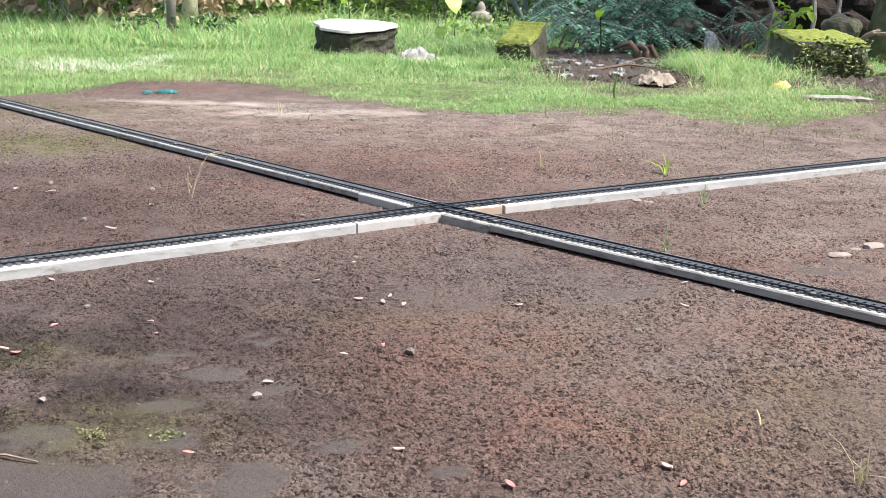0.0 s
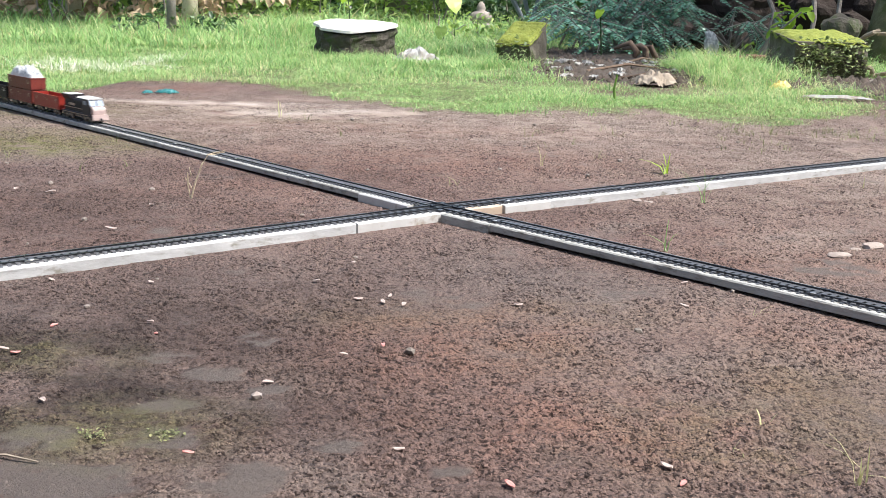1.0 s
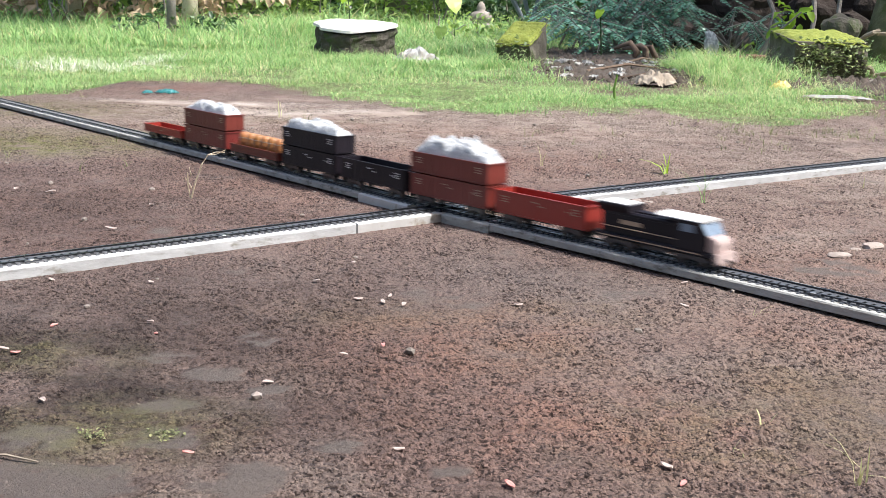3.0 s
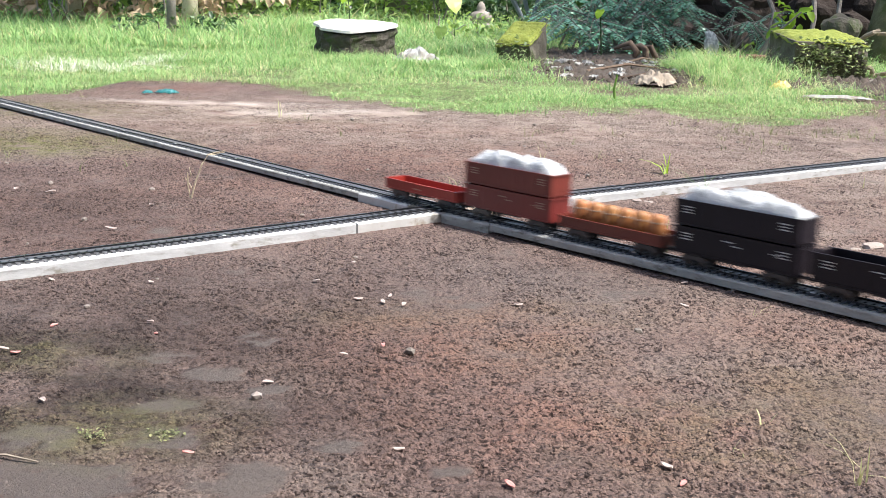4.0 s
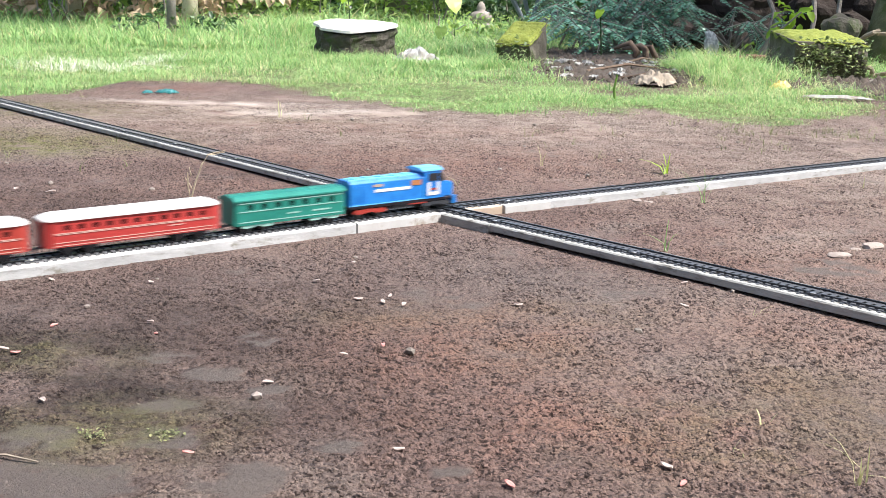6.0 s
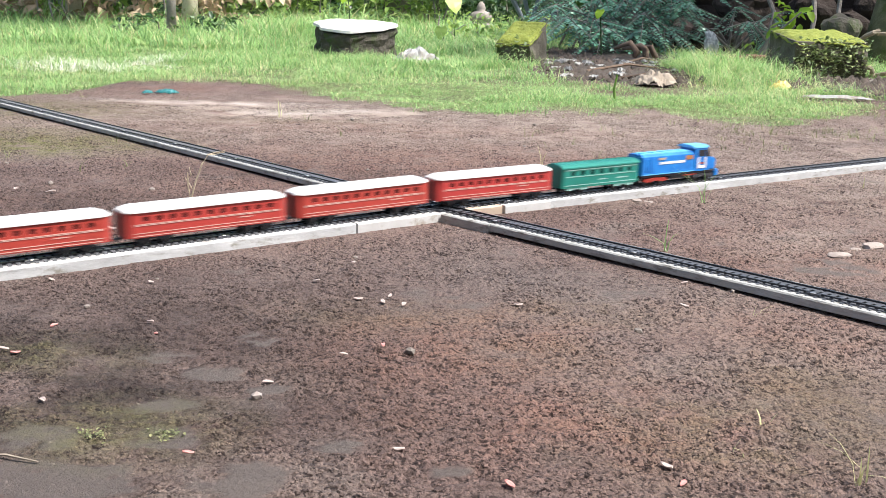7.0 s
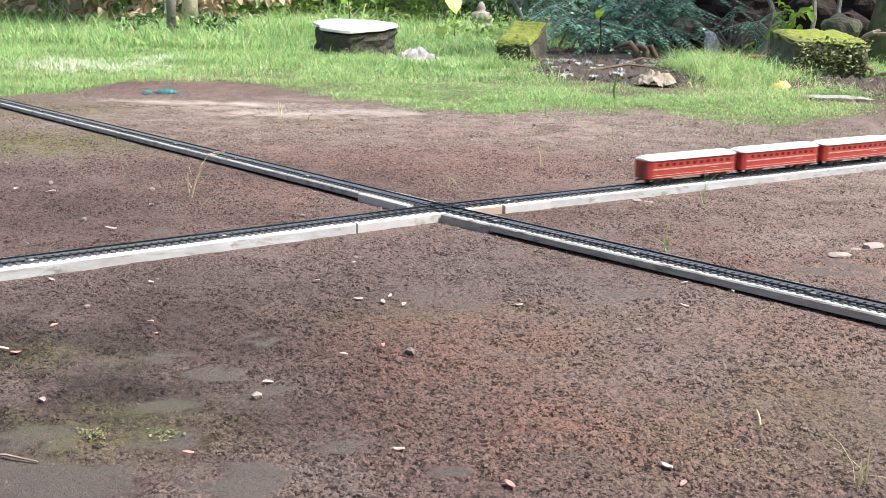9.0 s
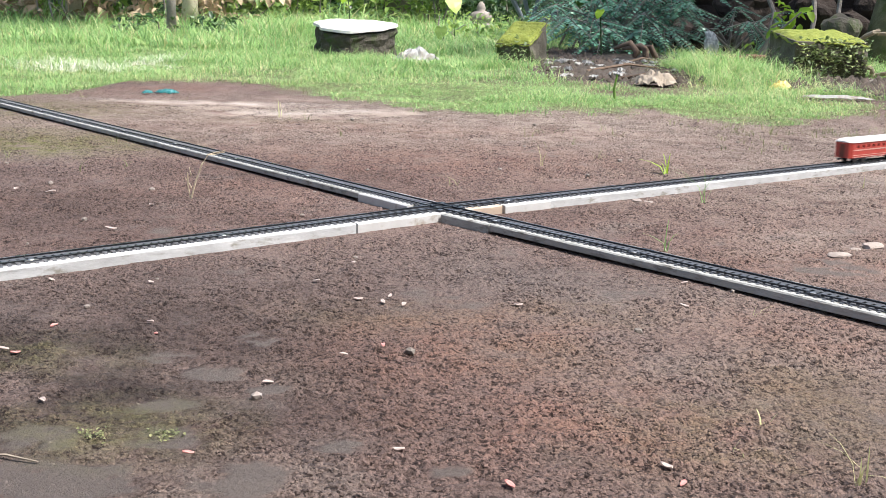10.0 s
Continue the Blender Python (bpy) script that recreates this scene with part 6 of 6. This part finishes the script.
for k, (a, c) in enumerate((((0.45, 2.5), (0.78, 2.75)), ((0.62, 2.9), (0.86, 3.25)), ((0.52, 2.2), (0.72, 2.15)))):
    pts = [Vector((*a, 0.006)), Vector(((a[0] + c[0]) / 2, (a[1] + c[1]) / 2 - 0.04, 0.03)), Vector((*c, 0.008))]
    solo("driftwood", tube(pts, [0.0055, 0.0045, 0.002], 7), WOOD_ROOT, "thin bent brown root lying on the soil", "root", group="dry roots")
for k, (x, y) in enumerate(((0.74, 3.30), (0.80, 3.28), (0.86, 3.34))):
    solo("dry_root", tube([(x, y, -0.01), (x + 0.02 - 0.03 * k, y - 0.02, 0.04 + 0.012 * k), (x - 0.02 * k, y + 0.03, 0.075 - 0.01 * k), (x - 0.06 - 0.03 * k, y + 0.06, 0.05)], [0.013, 0.015 - 0.002 * k, 0.012, 0.006], 9), WOOD_ROOT, "knotted brown tree root over the soil", "root", group="knotted roots", smooth=True)
# dug dark soil
for cx, cy, rx, ry, h, s in ((0.58, 2.6, 0.30, 0.55, 0.004, 1), (0.78, 3.6, 0.42, 0.6, 0.012, 2), (1.36, 2.1, 0.40, 0.36, 0.0, 3)):
    b = bmesh.new()
    n = 40
    g = [[b.verts.new((cx + rx * (2 * i / n - 1), cy + ry * (2 * j / n - 1), -0.012 + (h + 0.022) * max(0.0, 1 - ((2 * i / n - 1) ** 2 + (2 * j / n - 1) ** 2)) ** 0.5
          + 0.012 * noise.noise((i * 0.5, j * 0.5, s)) + 0.006 * noise.noise((i * 1.3, j * 1.3, s)))) for j in range(n + 1)] for i in range(n + 1)]
    for i in range(n):
        for j in range(n):
            b.faces.new((g[i][j], g[i + 1][j], g[i + 1][j + 1], g[i][j + 1]))
    solo("soil_mound", b, DARK_SOIL, "dug dark damp soil among the plants", "soil", kind="structure", smooth=True)

# torn sheet of clear film that hangs among the shrubs
film_sheet = crumple("plastic_film", pose(1.13, 3.62, 0.07, 58, 8, 12), 0.075, 0.11, 0.03, 91, NET, "torn grey plastic film hanging in front of the bank", "litter")
solo("stem", tube([(0.415, 1.52, -0.005), (0.412, 1.52, 0.03), (0.418, 1.52, 0.062)], [0.0035, 0.003, 0.0025], 7), LEAF_BRIGHT, "upright yellow-green plant stem", "plant stem")

# petals and small things on the earth
PETALS = [(-0.272, -0.444), (-0.207, -0.432), (-0.197, -0.454), (-0.063, -0.349), (-0.043, -0.358), (-0.038, -0.344), (-0.026, -0.369), (-0.103, -0.550), (-0.126, -0.663), (-0.018, -0.645),
          (0.122, -0.662), (0.039, -0.690), (0.127, -0.681), (-0.226, -0.596), (-0.281, -0.512), (-0.273, -0.513), (-0.236, -0.320), (-0.320, -0.313), (-0.453, 0.062), (-0.505, 0.093),
          (-0.321, 0.005), (-0.330, -0.116), (0.064, -0.358), (0.196, -0.351), (0.211, -0.279), (-0.036, -0.476), (-0.061, -0.497), (-0.101, -0.312), (-0.077, -0.230)]
rng = random.Random(9)
for k, (x, y) in enumerate(PETALS):
    pink = k in (0, 2, 8, 11, 12, 15, 25)
    petal(x, y, rng.uniform(0.0055, 0.008) if y < -0.2 else rng.uniform(0.008, 0.012), rng.uniform(0, 180), PETAL_PINK if pink else PETAL_WHITE, k)
for k, (x, y, s) in enumerate(((0.391, -0.146, 0.0125), (0.437, -0.109, 0.013), (0.238, 0.126, 0.008), (0.252, 0.126, 0.007), (0.416, -0.118, 0.006))):
    solo("flat_stone", lump(s, s * 0.7, s * 0.28, k + 50, 0.3, 2), PALE_STONE, "small flat pale stone on the earth", "stone", pose(x, y, float(ground_height(x, y)) + s * 0.08, 0, 0, k * 47), "flat stones")
rng = random.Random(21)
for k in range(46):
    y = rng.uniform(-0.7, 1.0)
    x = rng.uniform(-0.42, 0.42) * (y + 1.35)
    s = rng.uniform(0.0018, 0.0045)
    solo("pebble", lump(s, s * 0.8, s * 0.7, k, 0.3, 1), STONE_CHIP, "tiny pale pebble on the earth", "stone", pose(x, y, float(ground_height(x, y)) + s * 0.3, 0, 0, k * 31), "pebbles")
sprout(0.144, 0.403, 0.050, 3, 1, GRASS_DRY, "thin pale grass sprout on bare earth", 0.6, 0.0012)
sprout(0.313, 0.334, 0.042, 5, 2, LEAF_LIME, "yellow-green grass sprout behind the track", 1.3, 0.0022)
sprout(0.320, 0.125, 0.062, 6, 3, GRASS_GREEN, "tall green grass sprout beside the white batten", 1.0, 0.0012)
sprout(0.222, -0.140, 0.040, 4, 4, GRASS_GREEN, "green grass sprout on bare earth", 0.9, 0.0012)
sprout(0.218, -0.675, 0.032, 7, 5, GRASS_DRY, "pale green grass sprout on the earth", 1.2, 0.0009)
sprout(0.165, -0.635, 0.014, 3, 6, GRASS_DRY, "tiny pale grass sprout on the earth", 1.0, 0.001)
sprout(0.19, -0.60, 0.014, 3, 7, GRASS_DRY, "tiny pale grass sprout on the earth", 1.0, 0.001)
sprout(-0.319, 0.954, 0.045, 2, 8, GRASS_DRY, "dry upright grass stalk", 0.3, 0.002)
sprout(0.245, -0.37, 0.016, 3, 9, GRASS_DRY, "tiny pale grass sprout on the earth", 1.0, 0.001)
sprout(0.565, 0.27, 0.02, 2, 10, GRASS_DRY, "thin dry stalk beside the white batten", 0.3, 0.0012)
twig(-0.293, 0.072, "thin branched dry twig standing in the earth")
solo("dry_stick", tube([(-0.235, -0.672, 0.002), (-0.215, -0.676, 0.004), (-0.198, -0.679, 0.002)], [0.0007, 0.0007, 0.0005], 5), CLOTH, "thin dry straw lying on the earth", "straw")
# small yellow-green rosettes
rngn = np.random.default_rng(3)
for k, (x, y) in enumerate(((-0.143, -0.636), (-0.182, -0.642))):
    n = 45
    c = np.stack([rngn.normal(0, 0.0045, n), rngn.normal(0, 0.004, n), np.full(n, 0.001)], -1)
    me = leaves_mesh("tiny_weed", c, np.stack([rngn.normal(0, 1, n), rngn.normal(0, 1, n), np.full(n, 0.4)], -1), rngn.uniform(0.0015, 0.0030, n), rngn.uniform(0.001, 0.002, n), SEEDLING, seed=k)
    solo("tiny_weed", me, None, "tiny yellow-green weed seedlings on the earth", "weed", pose(x, y, float(ground_height(x, y))), "tiny weeds")
# sparse seedlings scattered over the earth in front of the grass
n = 2200
x, y = rngn.uniform(-0.9, 1.3, n), rngn.uniform(0.15, 1.5, n)
near = np.interp(x, EDGE_X, EDGE_Y) - y
keep = (rngn.random(n) < 0.03 + 0.85 * np.clip((x - 0.1) / 0.5, 0, 1) * np.clip(1.2 - near * 1.6, 0, 1)) & (vnoise(x, y, 0.13, 33) > -0.1)
x, y = x[keep], y[keep]
reps = 5
x, y = np.repeat(x, reps) + rngn.normal(0, 0.006, len(x) * reps), np.repeat(y, reps) + rngn.normal(0, 0.006, len(y) * reps)
a = rngn.uniform(0, math.tau, len(x))
me = blades_mesh("seedling_grass", np.stack([x, y, ground_height(x, y) - 0.001], -1), np.stack([np.cos(a), np.sin(a)], -1), rngn.uniform(0.008, 0.028, len(x)), rngn.uniform(0.0006, 0.0014, len(x)), rngn.uniform(0.5, 1.8, len(x)), SEEDLING)
tagged(new("seedling_grass", me), "sparse pale grass seedlings on the bare earth", "grass", kind="stuff")


def motions():
    for vehicle, line, table, middle, z in RIDES:
        ride(vehicle, line, table, middle, z)


motions()
